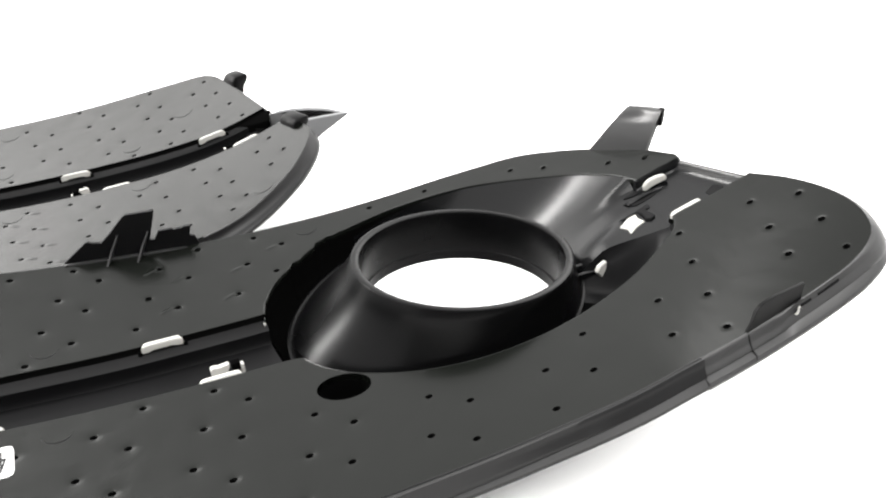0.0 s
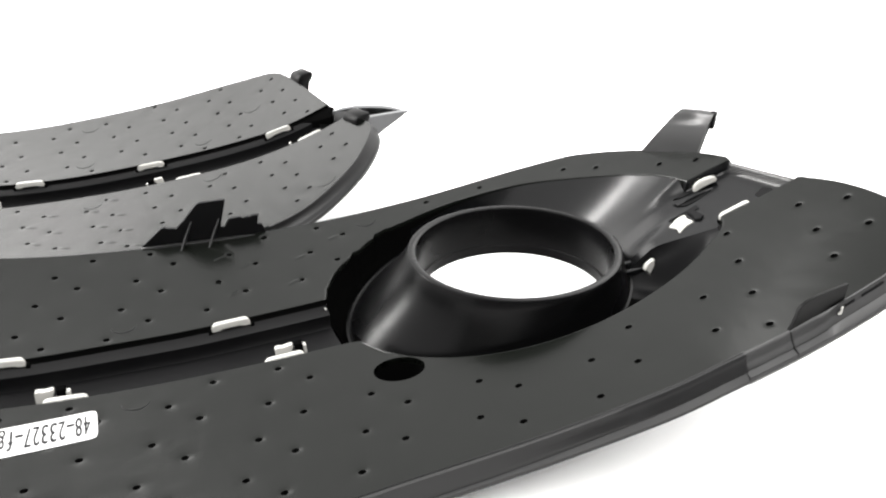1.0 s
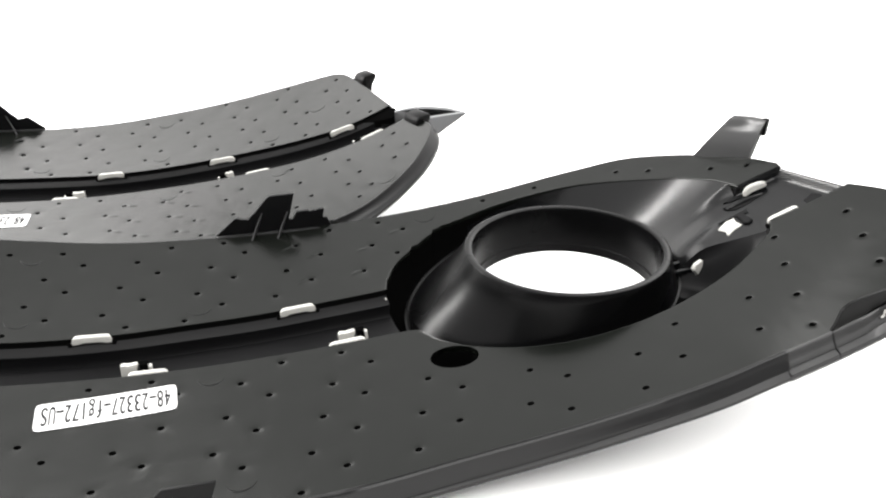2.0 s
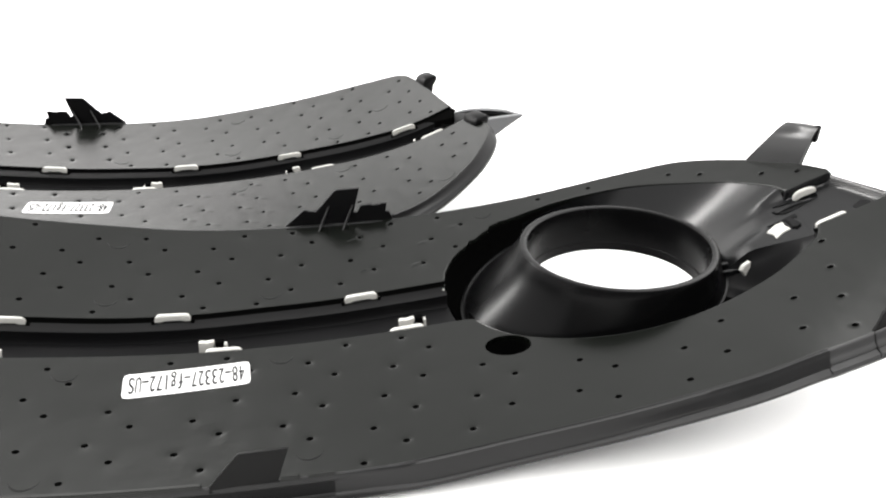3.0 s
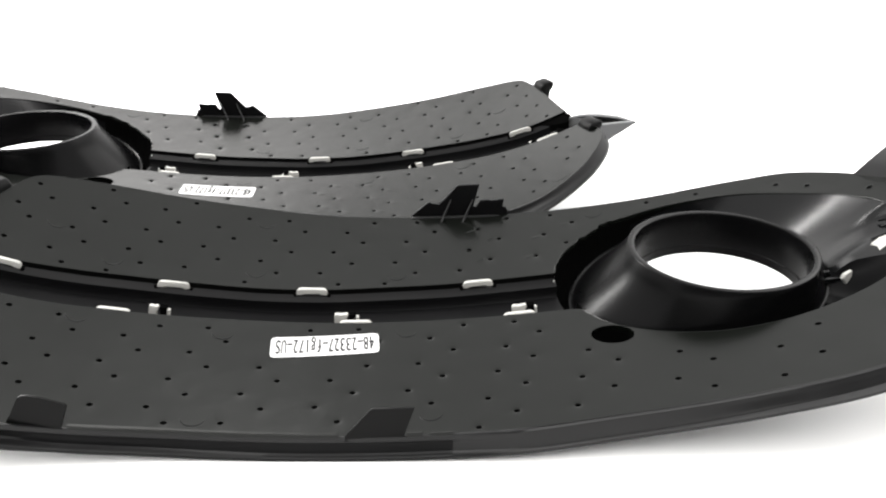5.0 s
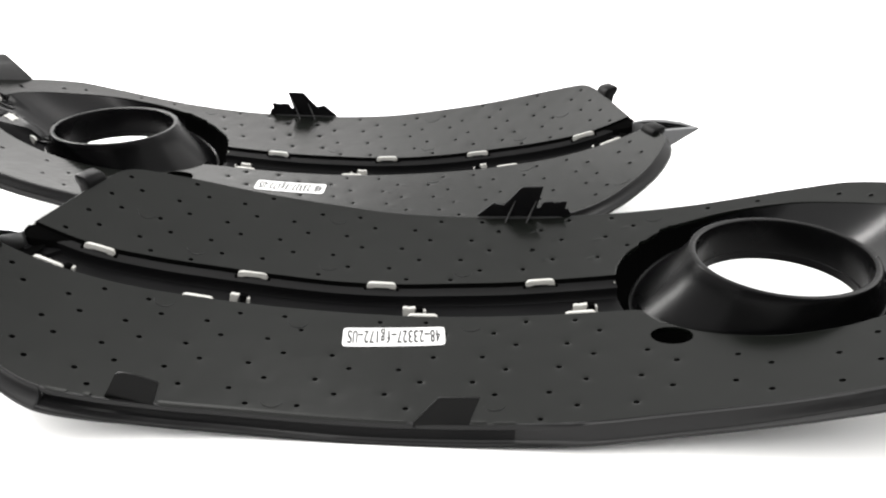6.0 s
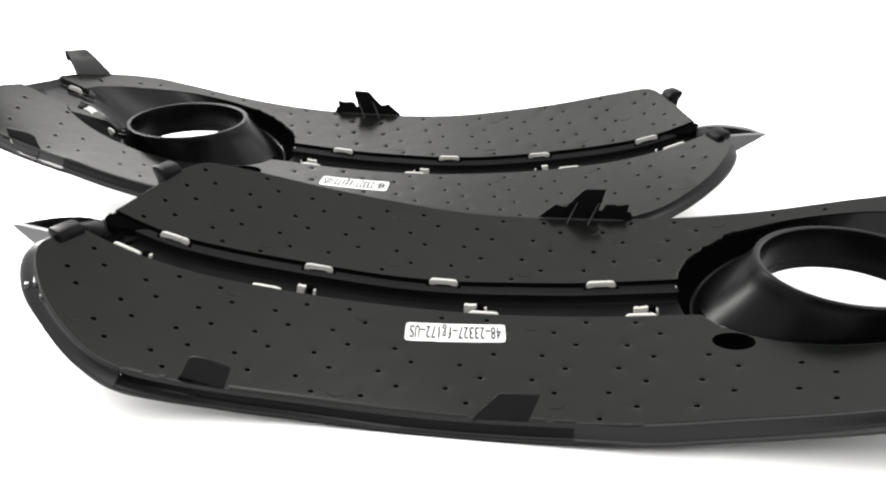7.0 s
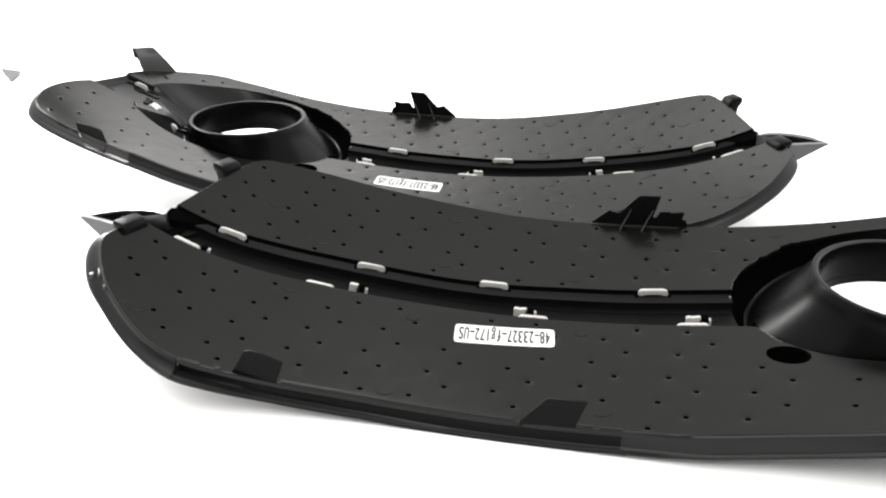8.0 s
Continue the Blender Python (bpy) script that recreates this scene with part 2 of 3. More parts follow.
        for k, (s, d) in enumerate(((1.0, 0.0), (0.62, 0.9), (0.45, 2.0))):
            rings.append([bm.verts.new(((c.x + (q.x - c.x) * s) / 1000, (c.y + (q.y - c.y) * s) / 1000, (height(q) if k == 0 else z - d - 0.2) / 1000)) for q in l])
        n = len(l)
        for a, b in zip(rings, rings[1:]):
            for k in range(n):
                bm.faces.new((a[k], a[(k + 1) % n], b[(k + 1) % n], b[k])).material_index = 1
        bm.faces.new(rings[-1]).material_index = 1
    for v in [v for v in bm.verts if not v.link_faces]:
        bm.verts.remove(v)
    bmesh.ops.remove_doubles(bm, verts=bm.verts[:], dist=2e-6)
    return bm


def blend(a, b, f):
    """A section between two sections of as many points."""
    return [(p + (u - p) * f, q + (v - q) * f) for (p, q), (u, v) in zip(a, b)]


def sweep(curve, profile, side=1):
    """A moulding along an open outline; profile: (outward, height over the face) in millimetres, or a function of the place that gives it."""
    n = len(curve)
    nor = []
    for k in range(n):
        d = curve[min(n - 1, k + 1)] - curve[max(0, k - 1)]
        nor.append(Vector((d.y, -d.x)).normalized() * side)
    rows = []
    for k in range(n):
        z = S(*curve[k])
        prof = profile(*curve[k]) if callable(profile) else profile
        rows.append([(*(curve[k] + nor[k] * o), z + h) for o, h in prof])
    return skin(rows)


def at_angle(poly, a):
    """How far from the ring's middle an outline lies in direction a."""
    d = Vector((math.cos(a), math.sin(a)))
    best = 0
    for k in range(len(poly)):
        p, q = poly[k - 1] - RING, poly[k] - RING
        e = q - p
        den = d.x * e.y - d.y * e.x
        if abs(den) > 1e-9:
            t, s = (p.x * e.y - p.y * e.x) / den, (p.x * d.y - p.y * d.x) / den
            if t > 0 and -1e-6 <= s <= 1 + 1e-6:
                best = max(best, t)
    return best


BASE_R = [48, 50, 54, 64, 70, 58, 50, 49]


def base_radius(a):
    k = (a % math.tau) / (math.tau / 8)
    i, t = int(k) % 8, k - int(k)
    p = [BASE_R[(i + d) % 8] for d in (-1, 0, 1, 2)]
    return 0.5 * (2 * p[1] + (p[2] - p[0]) * t + (2 * p[0] - 5 * p[1] + 4 * p[2] - p[3]) * t * t + (3 * p[1] - p[0] - 3 * p[2] + p[3]) * t ** 3)


FLAPS = ([(-0.3, -2.5), (-0.2, -0.6), (2.4, 3.0), (6.2, 9.6), (7.2, 11.1), (8.6, 11.8), (10.8, 11.9), (15.7, 11.0), (24.2, 7.6), (24.9, 6.6), (20.8, -3.6)],
         [(0.5, -2), (0.9, 0.8), (11.5, 13.8), (12.5, 14.3), (28.8, 14.7), (24.8, 2.4), (23.6, -1)],
         [(3.6, -3), (4.1, -0.6), (6.6, 3.6), (7.8, 8.8), (9.0, 10.1), (11.0, 11.2), (15.6, 12.5), (28.4, 14.1), (27.8, 7.2), (26.0, 1.0), (24, -1)])


def build_cover(name, label, place, flip):
    """A fog lamp cover lying face down, with its parts; flip makes the mirror-image one."""
    root = new(name)
    tagged(root, label, "fog lamp cover", "pair of fog lamp covers")

    def add(n, bm, mat, parent=root, lab="", sharp=32):
        return part(n, bm, mat, parent, lab, flip, sharp)

    low_slot, low_recess, low_end, low_out = spline(LOW_SLOT), spline(LOW_RECESS), spline(LOW_END), spline(LOW_OUT)
    up_slot, up_recess, up_out = spline(UP_SLOT), spline(UP_RECESS), spline(UP_OUT)
    for q in up_recess[1:-1]:
        if q.x < 38:
            q += Vector((random.uniform(-0.3, 0.3), random.uniform(-0.3, 0.3)))
            if random.random() < 0.3:
                q += (q - RING).normalized() * random.uniform(0.6, 1.5)
    low = low_slot[:-1] + low_recess[:-1] + low_end[:-1] + low_out[:-1]
    up = up_slot[:-1] + up_recess[:-1] + up_out[:-1]

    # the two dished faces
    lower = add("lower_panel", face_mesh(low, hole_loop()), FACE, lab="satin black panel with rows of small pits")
    lower.data.materials.append(SHADE_BLACK)
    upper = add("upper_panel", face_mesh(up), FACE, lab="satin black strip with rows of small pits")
    upper.data.materials.append(SHADE_BLACK)
    # closed tube under the oval opening, near black to paint its shade
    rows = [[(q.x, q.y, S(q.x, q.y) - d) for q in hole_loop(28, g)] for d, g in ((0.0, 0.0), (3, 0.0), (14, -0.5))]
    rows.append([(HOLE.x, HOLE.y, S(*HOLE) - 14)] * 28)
    add("oval_socket", skin(rows, closed=True), SHADE_BLACK, lower)

    # rim round the lower panel, in four stretches of their own section
    def along_rim(x0, x1):
        """The stretch of the panel's front outline between two places."""
        k = [i for i, q in enumerate(low_out) if x1 <= q.x <= x0 and q.y < -40]
        return low_out[k[0]:k[-1] + 1]

    def ease(f):
        f = max(0.0, min(1.0, f))
        return f * f * (3 - 2 * f)

    tail = [(5.9, -6.0), (6.05, -6.25), (5.75, -6.5), (6.15, -6.7), (6.3, -7.05), (5.95, -7.3), (6.35, -7.5), (6.35, -8.3), (4.5, -8.7), (0.5, -8.0)]
    broad = [(-0.2, -2.4), (-0.2, 0.0), (0.2, -0.05), (0.6, -0.35), (1.0, -0.9), (1.35, -1.6), (1.75, -2.5), (2.4, -3.5), (3.4, -4.6), (3.6, -5.0), (3.4, -5.2)] + tail
    ridge = [(-0.2, -2.4), (-0.2, 0.0), (0.1, 0.15), (0.45, 0.5), (0.8, 0.5), (1.05, 0.1), (1.3, -1.0), (1.9, -2.0), (3.3, -3.7), (3.5, -4.1), (3.3, -4.3)] + tail
    round_end = [(-0.2, -2.4), (-0.2, 0.0), (0.4, -0.05), (1.2, -0.3), (2.0, -0.7), (2.9, -1.3), (3.8, -2.1), (4.7, -3.0), (5.5, -4.1), (6.1, -5.2), (6.5, -6.0), (6.8, -6.6), (6.9, -6.9), (6.6, -7.1), (7.0, -7.3), (7.1, -7.7), (6.8, -7.9), (7.1, -8.1), (6.9, -8.9), (4.5, -9.2), (0.5, -8.0)]

    def broad_end(x, y):
        if y > -40:
            return round_end
        return blend(blend(broad, ridge, ease((x - 147) / 6)), round_end, ease((y + 55) / 9) if x > 150 else 0.0)

    turn = next(i for i, q in enumerate(low_out) if q.x < 117 and q.y < -40)
    add("rim", sweep(low_out[:turn + 1], broad_end, -1), RIM, lab="sloping satin rim round the broad end")
    upright = [(-0.2, -2.4), (-0.2, 0.0), (0.1, -0.05), (0.35, -0.4), (0.6, -0.3), (0.75, -0.05), (0.95, 0.0), (1.65, -0.45), (1.85, -1.1), (2.1, -3.0), (2.5, -5.0), (2.8, -7.0), (2.9, -7.9), (3.5, -8.1), (3.9, -8.5), (3.95, -9.6), (3.6, -10.3), (1.6, -10.3), (0.0, -3.0)]
    leaning = [(-0.2, -2.4), (-0.2, 0.2), (0.2, 0.2), (0.5, -0.1), (0.8, -0.1), (1.1, 0.3), (1.5, 0.35), (1.8, 0.0), (2.1, -1.2), (2.8, -3.0), (4.0, -4.6), (4.15, -5.0), (3.95, -5.25), (5.5, -6.2), (6.2, -6.7), (6.3, -7.8), (5.8, -8.5), (1.6, -8.6), (0.0, -3.0)]
    cut_under = [(-0.2, -2.4), (-0.2, 0.15), (0.1, 0.2), (0.4, 0.2), (0.7, 0.15), (0.9, 0.05), (1.05, -0.3), (1.05, -1.6), (0.9, -2.4), (0.7, -2.8), (0.75, -4.5), (0.9, -6.4), (1.0, -7.6), (1.6, -8.3), (2.6, -8.6), (3.2, -9.4), (3.1, -10.2), (1.5, -10.3), (0.0, -10.0)]
    bar = [q for q in low_out[turn:] if q.x >= -61 and q.y < -40]
    # Darker copy of the rim plastic paints this stretch's shade.
    add("rim", sweep(bar, lambda x, y: blend(blend(cut_under, upright, ease((x + 61) / 40)), leaning, ease((x - 5) / 100)), -1), EDGE, lab="stepped black moulded rim")
    q, d = bar[0], (bar[1] - bar[0]).normalized()
    o = Vector((-d.y, d.x))
    mm = Matrix(((o.x, -o.y, 0, q.x), (o.y, o.x, 0, q.y), (0, 0, 1, S(*q)), (0, 0, 0, 1)))
    add("rim_joint", plate(leaning, mm, 0.8, 0.0), EDGE)
    lip = [(-0.2, -2.4), (-0.2, 0.15), (0.5, 0.2), (0.9, 0.05), (1.05, -0.4), (1.05, -2.1), (0.8, -2.5), (-0.4, -2.7)]
    hollow = [(-0.4, -2.6), (-0.6, -4.5), (-0.4, -6.6), (0.2, -7.6)]
    shallow = [(0.7, -2.55), (0.75, -4.5), (0.9, -6.6), (1.0, -7.6)]
    hollow_end = [(-0.4, -2.6), (-0.5, -4.4), (0.0, -5.8), (1.2, -6.2)]
    foot = [(0.2, -7.6), (1.6, -8.3), (2.4, -8.5), (2.9, -8.8), (3.2, -9.4), (3.1, -10.1), (1.5, -10.3), (0.0, -10.0)]
    shallow_foot = [(1.0, -7.6)] + foot[1:]
    foot_end = [(1.2, -6.2), (3.4, -6.3), (5.4, -6.0), (6.1, -6.3), (6.5, -7.0), (6.3, -8.6), (4.4, -9.6), (1.0, -9.4)]

    def far_left(x):
        return ease((-214 - x) / 42)

    run = along_rim(-59, -258)
    add("rim", sweep(run, lip, -1), EDGE, lab="black rim undercut by a long hollow")
    # Dull plastic paints the shade inside the hollow.
    add("rim_hollow", sweep(run, lambda x, y: blend(blend(shallow, hollow, ease((-120 - x) / 80)), hollow_end, far_left(x)), -1), SLOT)
    add("rim_foot", sweep(run, lambda x, y: blend(blend(shallow_foot, foot, ease((-120 - x) / 80)), foot_end, far_left(x)), -1), EDGE)
    cove = [(-0.2, -2.4), (-0.2, 0.0), (0.3, 0.5), (0.8, 0.65), (1.15, 0.3), (1.35, -0.8), (1.8, -2.0), (2.7, -3.2), (3.8, -4.1), (4.9, -4.6), (5.5, -4.8), (5.9, -5.2), (6.2, -5.7), (6.1, -6.6), (5.6, -7.6), (3.5, -8.2), (0.0, -3.0)]
    cove_foot = cove[:6] + [(1.8, -2.2), (2.6, -3.6), (3.6, -4.7), (4.6, -5.5), (5.3, -5.9), (5.9, -6.15), (6.3, -6.5), (6.5, -7.2), (6.3, -8.6), (4.4, -9.6), (0.0, -3.0)]
    bulge = [(-0.2, -2.4), (-0.2, 0.0), (0.4, 0.0), (1.0, -0.1), (1.9, -0.3), (3.0, -0.7), (4.2, -1.2), (5.4, -1.9), (6.5, -2.8), (7.3, -3.8), (7.9, -5.0), (8.1, -6.2), (8.0, -7.4), (7.6, -8.6), (6.6, -9.8), (4.0, -10.5), (0.0, -3.0)]
    if flip:
        bulge = [(-0.2, -2.4), (-0.2, 0.0), (0.15, 0.02), (0.4, -0.1), (0.65, -0.4), (1.1, -1.0), (1.7, -1.8), (2.3, -2.6), (2.9, -3.4), (3.5, -4.2), (4.1, -5.0), (4.6, -5.8), (5.0, -6.7), (5.2, -7.8), (5.0, -9.2), (3.0, -10.5), (0.0, -3.0)]
    first = next(i for i, q in enumerate(low_out) if q.x < -256 and q.y < -40)
    add("rim", sweep(low_out[first:], lambda x, y: blend(blend(cove_foot, cove, ease((-257 - x) / 20)), bulge, ease((y + 47) / 16)), -1), EDGE, lab="satin black rim with a hollow under its lip")
    q = low_out[first]
    add("rim_joint", plate([(0.2, -0.3), (1.0, 0.3), (1.4, -0.9), (2.6, -3.7), (4.6, -5.6), (5.3, -6.0), (3.4, -6.3), (0.0, -5.6)], frame_at(q.x, q.y, S(*q), -90), 0.5, 0.0), EDGE)
    k = min(range(len(low_out)), key=lambda i: abs(low_out[i].x - 136) + (0 if low_out[i].y < -40 else 999))
    q, d = low_out[k], (low_out[k + 1] - low_out[k - 1]).normalized()
    o = Vector((-d.y, d.x))
    mm = Matrix(((o.x, -o.y, 0, q.x), (o.y, o.x, 0, q.y), (0, 0, 1, S(*q)), (0, 0, 0, 1)))
    add("rim_joint", plate([(0.8, -0.2), (1.4, -1.0), (2.0, -2.3), (2.7, -3.3), (3.8, -4.5), (5.2, -5.3), (6.2, -5.9), (6.5, -7.0), (6.2, -8.2), (3.4, -6.2), (1.2, -2.6)], mm, 0.45, 0.0), EDGE)
    add("flash_burr", plate([(0, 0), (0.5, 0.5), (1.1, 0.3), (1.5, 1.0), (1.2, 1.7), (1.8, 2.6), (2.3, 2.4), (1.9, 1.5), (2.2, 0.8), (1.6, -0.5)], frame_at(152.2, -60.4, S(152.2, -58.5) - 1.6, 20), 0.6, 0.12), CLIP, lab="torn white burr on the rim")
    # Dark slivers laid on the rim paint the shade of small notches.
    for x0, x1 in ((155.6, 159.6), (164, 168.5)):
        k = [i for i, q in enumerate(low_out) if x0 <= q.x <= x1 and q.y < -40]
        add("rim_notch_shade", sweep(low_out[k[0] - 1:k[-1] + 2], [(1.0, -0.1), (1.3, -0.85), (1.7, -1.45), (1.5, -2.2)], -1), SLOT)
    for x, y, a, w, t in () if flip else ((-313.4, -36.6, -60, 3.4, 2.4), (-310.0, -35.4, -56, 8.0, 1.3), (-304.0, -42.0, -48, 3.6, 1.4)):
        add("rim_lump", block((w, t, 2.4), frame_at(x, y, S(x, y) - (1.9 if t < 2 else 4.6), a), 0.8, 3), RIM)
    back = [(-0.1, 0.0), (0.5, -0.2), (0.9, -0.9), (1.2, -6.0), (1.0, -9.0), (-1.0, -9.0), (-1.0, -2.6)]
    add("back_rim", sweep(up_out[8:], back, 1), RIM)
    end = [q for q in up_out if q.x < -276.5 and q.y < 84]
    add("end_trim", sweep(end, [(1.1, -6.5), (1.2, -2.2), (1.6, -1.7), (2.3, -1.9), (2.7, -2.8), (2.8, -8.0)], 1), CHROME, lab="thin satin chrome strip along the end")

    # the slot between the panels
    n = 70

    def along(curve, t):
        k = t * (len(curve) - 1)
        i = min(len(curve) - 2, int(k))
        return curve[i].lerp(curve[i + 1], k - i)

    # Wall near black, ledge and trough dull: the slot's shade is in the colour.
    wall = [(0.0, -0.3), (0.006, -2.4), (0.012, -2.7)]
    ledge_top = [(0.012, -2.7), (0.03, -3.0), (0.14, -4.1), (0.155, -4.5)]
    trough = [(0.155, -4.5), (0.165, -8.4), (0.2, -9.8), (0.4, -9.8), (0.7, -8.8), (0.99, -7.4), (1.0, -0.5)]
    for part_name, prof, mat, lab in (("channel_wall", wall, SHADE_BLACK, ""), ("channel_ledge", ledge_top, SLOT, ""), ("channel", trough, SLOT, "dark recessed slot below a narrow ledge")):
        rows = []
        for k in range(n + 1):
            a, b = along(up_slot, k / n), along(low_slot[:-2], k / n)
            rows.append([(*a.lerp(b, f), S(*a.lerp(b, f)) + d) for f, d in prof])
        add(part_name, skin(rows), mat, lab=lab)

    # the lamp opening: bowl, funnel and ring
    recess = low_recess[:-1] + [low_recess[-1]] + up_recess[::-1][:-1] + [up_recess[0]]
    m = 360
    bowl = []
    for k in range(m):
        a = math.tau * k / m
        w = (a + math.pi) % math.tau - math.pi
        re, rb = at_angle(recess, a), base_radius(a)
        rb = min(rb, re - 1.5)
        d = Vector((math.cos(a), math.sin(a)))
        e = RING + d * re
        b = RING + d * rb
        edge = -0.3
        if abs(w) > radians(170):
            edge = -11.0
        zb = S(*b) - 14 - 8 * max(0, -math.cos(w))
        steep = 4.8 - 3.8 * max(0, math.cos(max(0.0, abs(w - 0.3) - 0.5))) ** 0.8
        reach = 0.45 * ease((radians(-3) - w) / radians(12)) if w > radians(-19.2) else 0.0
        front = ease((radians(-19.2) - w) / radians(9)) if w < 0 else 0.0
        col = []
        for i in range(14):
            t = max(0.0, (i - 0.75) / 12.25)
            q = e.lerp(b, t)
            z0 = S(*e) + edge
            z = z0 + (zb - z0) * (1 - (1 - max(0.0, (t - reach) / (1 - reach))) ** steep)
            low_z = S(*q) - 4.85
            flat = 0.5 * (z + low_z - math.sqrt((z - low_z) ** 2 + 5.0))
            if w < radians(-19.2):
                drop = z0 + (zb - 3 - z0) * (1 - (1 - t) ** 5)
                z = z0 if i == 0 else flat + (drop - flat) * front
            else:
                z += (flat - z) * ease((radians(6.0 + 6 * t) - w) / radians(3.6 + 6 * t))
            col.append((q.x, q.y, z))
        col.append((*(RING + d * (rb - 0.6)), S(*b) - 16))
        bowl.append(col)
    # One bowl in three tones: gloss, then duller and near black where shade falls.
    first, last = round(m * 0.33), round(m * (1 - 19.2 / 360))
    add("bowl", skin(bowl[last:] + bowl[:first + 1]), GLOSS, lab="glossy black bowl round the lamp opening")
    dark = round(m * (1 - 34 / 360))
    add("bowl_half_shade", skin(bowl[dark:last + 1]), SLOT)
    add("bowl_full_shade", skin(bowl[first:dark + 1]), SHADE_BLACK)
    rows = []
    for k in range(m):
        a = math.tau * k / m
        d = Vector((math.cos(a), math.sin(a)))
        rb = base_radius(a)
        tilt = 0.0214 * RING_R * math.cos(a)
        zt = RING_TOP + tilt
        b = RING + d * rb
        zb = S(*b) - 14.2
        col = [(*(RING + d * r), zt + h) for r, h in ((40.4, -23.2), (40.6, -19.2), (41.3, -18.8), (41.5, -1.3), (41.7, -0.6), (42.2, -0.25), (44.2, 0.0), (44.8, -0.25), (45.2, -0.9))]
        for i in range(1, 11):
            t = i / 10
            r = 45.2 + (rb - 45.2) * t ** 1.15
            z = zt - 1.0 + (zb - zt + 1.0) * (t ** 0.92)
            col.append((*(RING + d * r), z))
        col.append((*(RING + d * (rb + 0.8)), zb + 0.6))
        col.append((*(RING + d * (rb + 1.8)), zb + 0.4))
        rows.append(col)
    add("lamp_ring", skin(rows, ring=True), CONE, lab="glossy black round funnel for a fog lamp")

    lip = [(-0.5, -0.06), (-0.3, 0.06), (0.0, 0.02), (0.25, -0.2), (0.38, -0.6), (0.4, -2.6)]
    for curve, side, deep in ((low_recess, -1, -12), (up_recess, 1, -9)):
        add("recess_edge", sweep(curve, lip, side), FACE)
        # Wall in near black, which paints the shade below the edge.
        add("recess_wall", sweep(curve, [(0.38, -1.0), (0.42, -4), (0.42, deep)], side), SHADE_BLACK)
    add("corner_post", block((1.8, 2.2, 9), frame_at(155.2, 41.5, S(155, 41) - 9.7, 0), 0.3), SLOT)
    # passage from the bowl to the far end
    rows = []
    for t, rise in ((-0.01, 0), (0.1, 0), (0.25, 0), (0.4, 0), (0.55, 0), (0.7, 0), (0.82, 0), (0.9, 0.15), (0.93, 1.0), (0.955, 2.6), (0.975, 3.3), (1.0, 3.5), (1.012, 3.2), (1.02, -5)):
        a, b = Vector((155.1, 41.2)).lerp(Vector((173.2, 39.0)), t), Vector((152.7, 9.9)).lerp(Vector((183.3, 6.9)), t)
        rows.append([(*a.lerp(b, f), S(*a.lerp(b, f)) + (h + rise if rise < 0 else max(h, rise - 5.0))) for f, h in ((0, -0.25), (0.012, -0.9), (0.03, -4.2), (0.05, -4.85), (0.3, -5.0), (0.5, -5.1), (0.75, -5.1), (0.95, -5.0), (0.985, -4.7), (1.0, -0.4))])
    add("end_channel", skin(rows), GLOSS)
    # White block added in place of a gap that shows the bright table.
    add("gap_sliver", block((0.7, 1.5, 3.2), frame_at(-5.2, 47.4, S(-5.2, 47.4) - 5.8, 20, -22), 0.25), CLIP, lab="thin white sliver at the end of the slot")

    # white clips along both edges of the slot
    def along_face(x, y, lift, angle):
        """Axes on the face at a place: x along it in direction angle, y across, z up."""
        c = Vector((math.cos(radians(angle)), math.sin(radians(angle))))
        ax = Vector((c.x, c.y, (S(x + c.x, y + c.y) - S(x - c.x, y - c.y)) / 2)).normalized()
        az = ax.cross(Vector((-c.y, c.x, 0))).normalized()
        ay = az.cross(ax)
        m = Matrix((ax, ay, az)).transposed().to_4x4()
        m.translation = (x, y, S(x, y) + lift)
        return m

    arch = [(-7.9, -1.7), (-7.7, 0.2), (-7.0, 1.2), (-5.6, 1.6), (5.6, 1.6), (7.0, 1.2), (7.7, 0.2), (7.9, -1.7), (4.6, -1.7), (4.0, -1.1), (-4.0, -1.1), (-4.6, -1.7)]

    def clip(x, y, lift, angle, stand=0.0, size=1.0, long=8.5):
        m = along_face(x, y, lift, angle) @ Matrix.Diagonal((size, 1, 1, 1))
        c = add("clip", plate(arch, m, 2.6, 0.35), CLIP, lab="white plastic clip")
        # Dark blocks stand for the shaded gaps beside the clip.
        for e in (-9.0, 9.0):
            add("clip_slot_shade", block((1.5, 2.2, 1.8), m @ Matrix.Translation((e * 0.94, -0.4, -2.4)), 0.3), SHADE_BLACK, c)
        if stand:
            e = long - 4.5
            if long:
                add("clip_tongue", plate([(-4.0, -4), (-3.9, 4.9), (-3.5, 5.4), (-1.8, 5.5), (-1.4, 5.1), (e - 1.0, 5.6), (e - 0.8, 4.4), (e - 1.6, 3.0), (e - 1.4, -4)], m @ Matrix.Translation((stand, 4.8, -2.6)), 2.4, 0.2), CLIP, c)
            add("clip_latch", block((3.2, 3.2, 9.0 if long else 6.0), m @ Matrix.Translation((stand + e + 1.4, 5.0 if long else 1.4, -6.2 if long else -3.6)), 0.5), SHADE_BLACK, c)
            add("clip_end", block((1.6, 2.6, 7.4 if long else 5.4), m @ Matrix.Translation((stand + e + 3.5, 5.4 if long else 1.8, -6.4 if long else -3.6)), 0.35), CLIP, c)

    for x, y, lift, a in ((-44.5, 47.2, -1.0, 5), (-128.2, 40.4, -0.9, 3), (-195.6, 36.8, -1.6, 6), (-270.5, 27.8, -1.5, 4)):
        clip(x, y, lift, a)
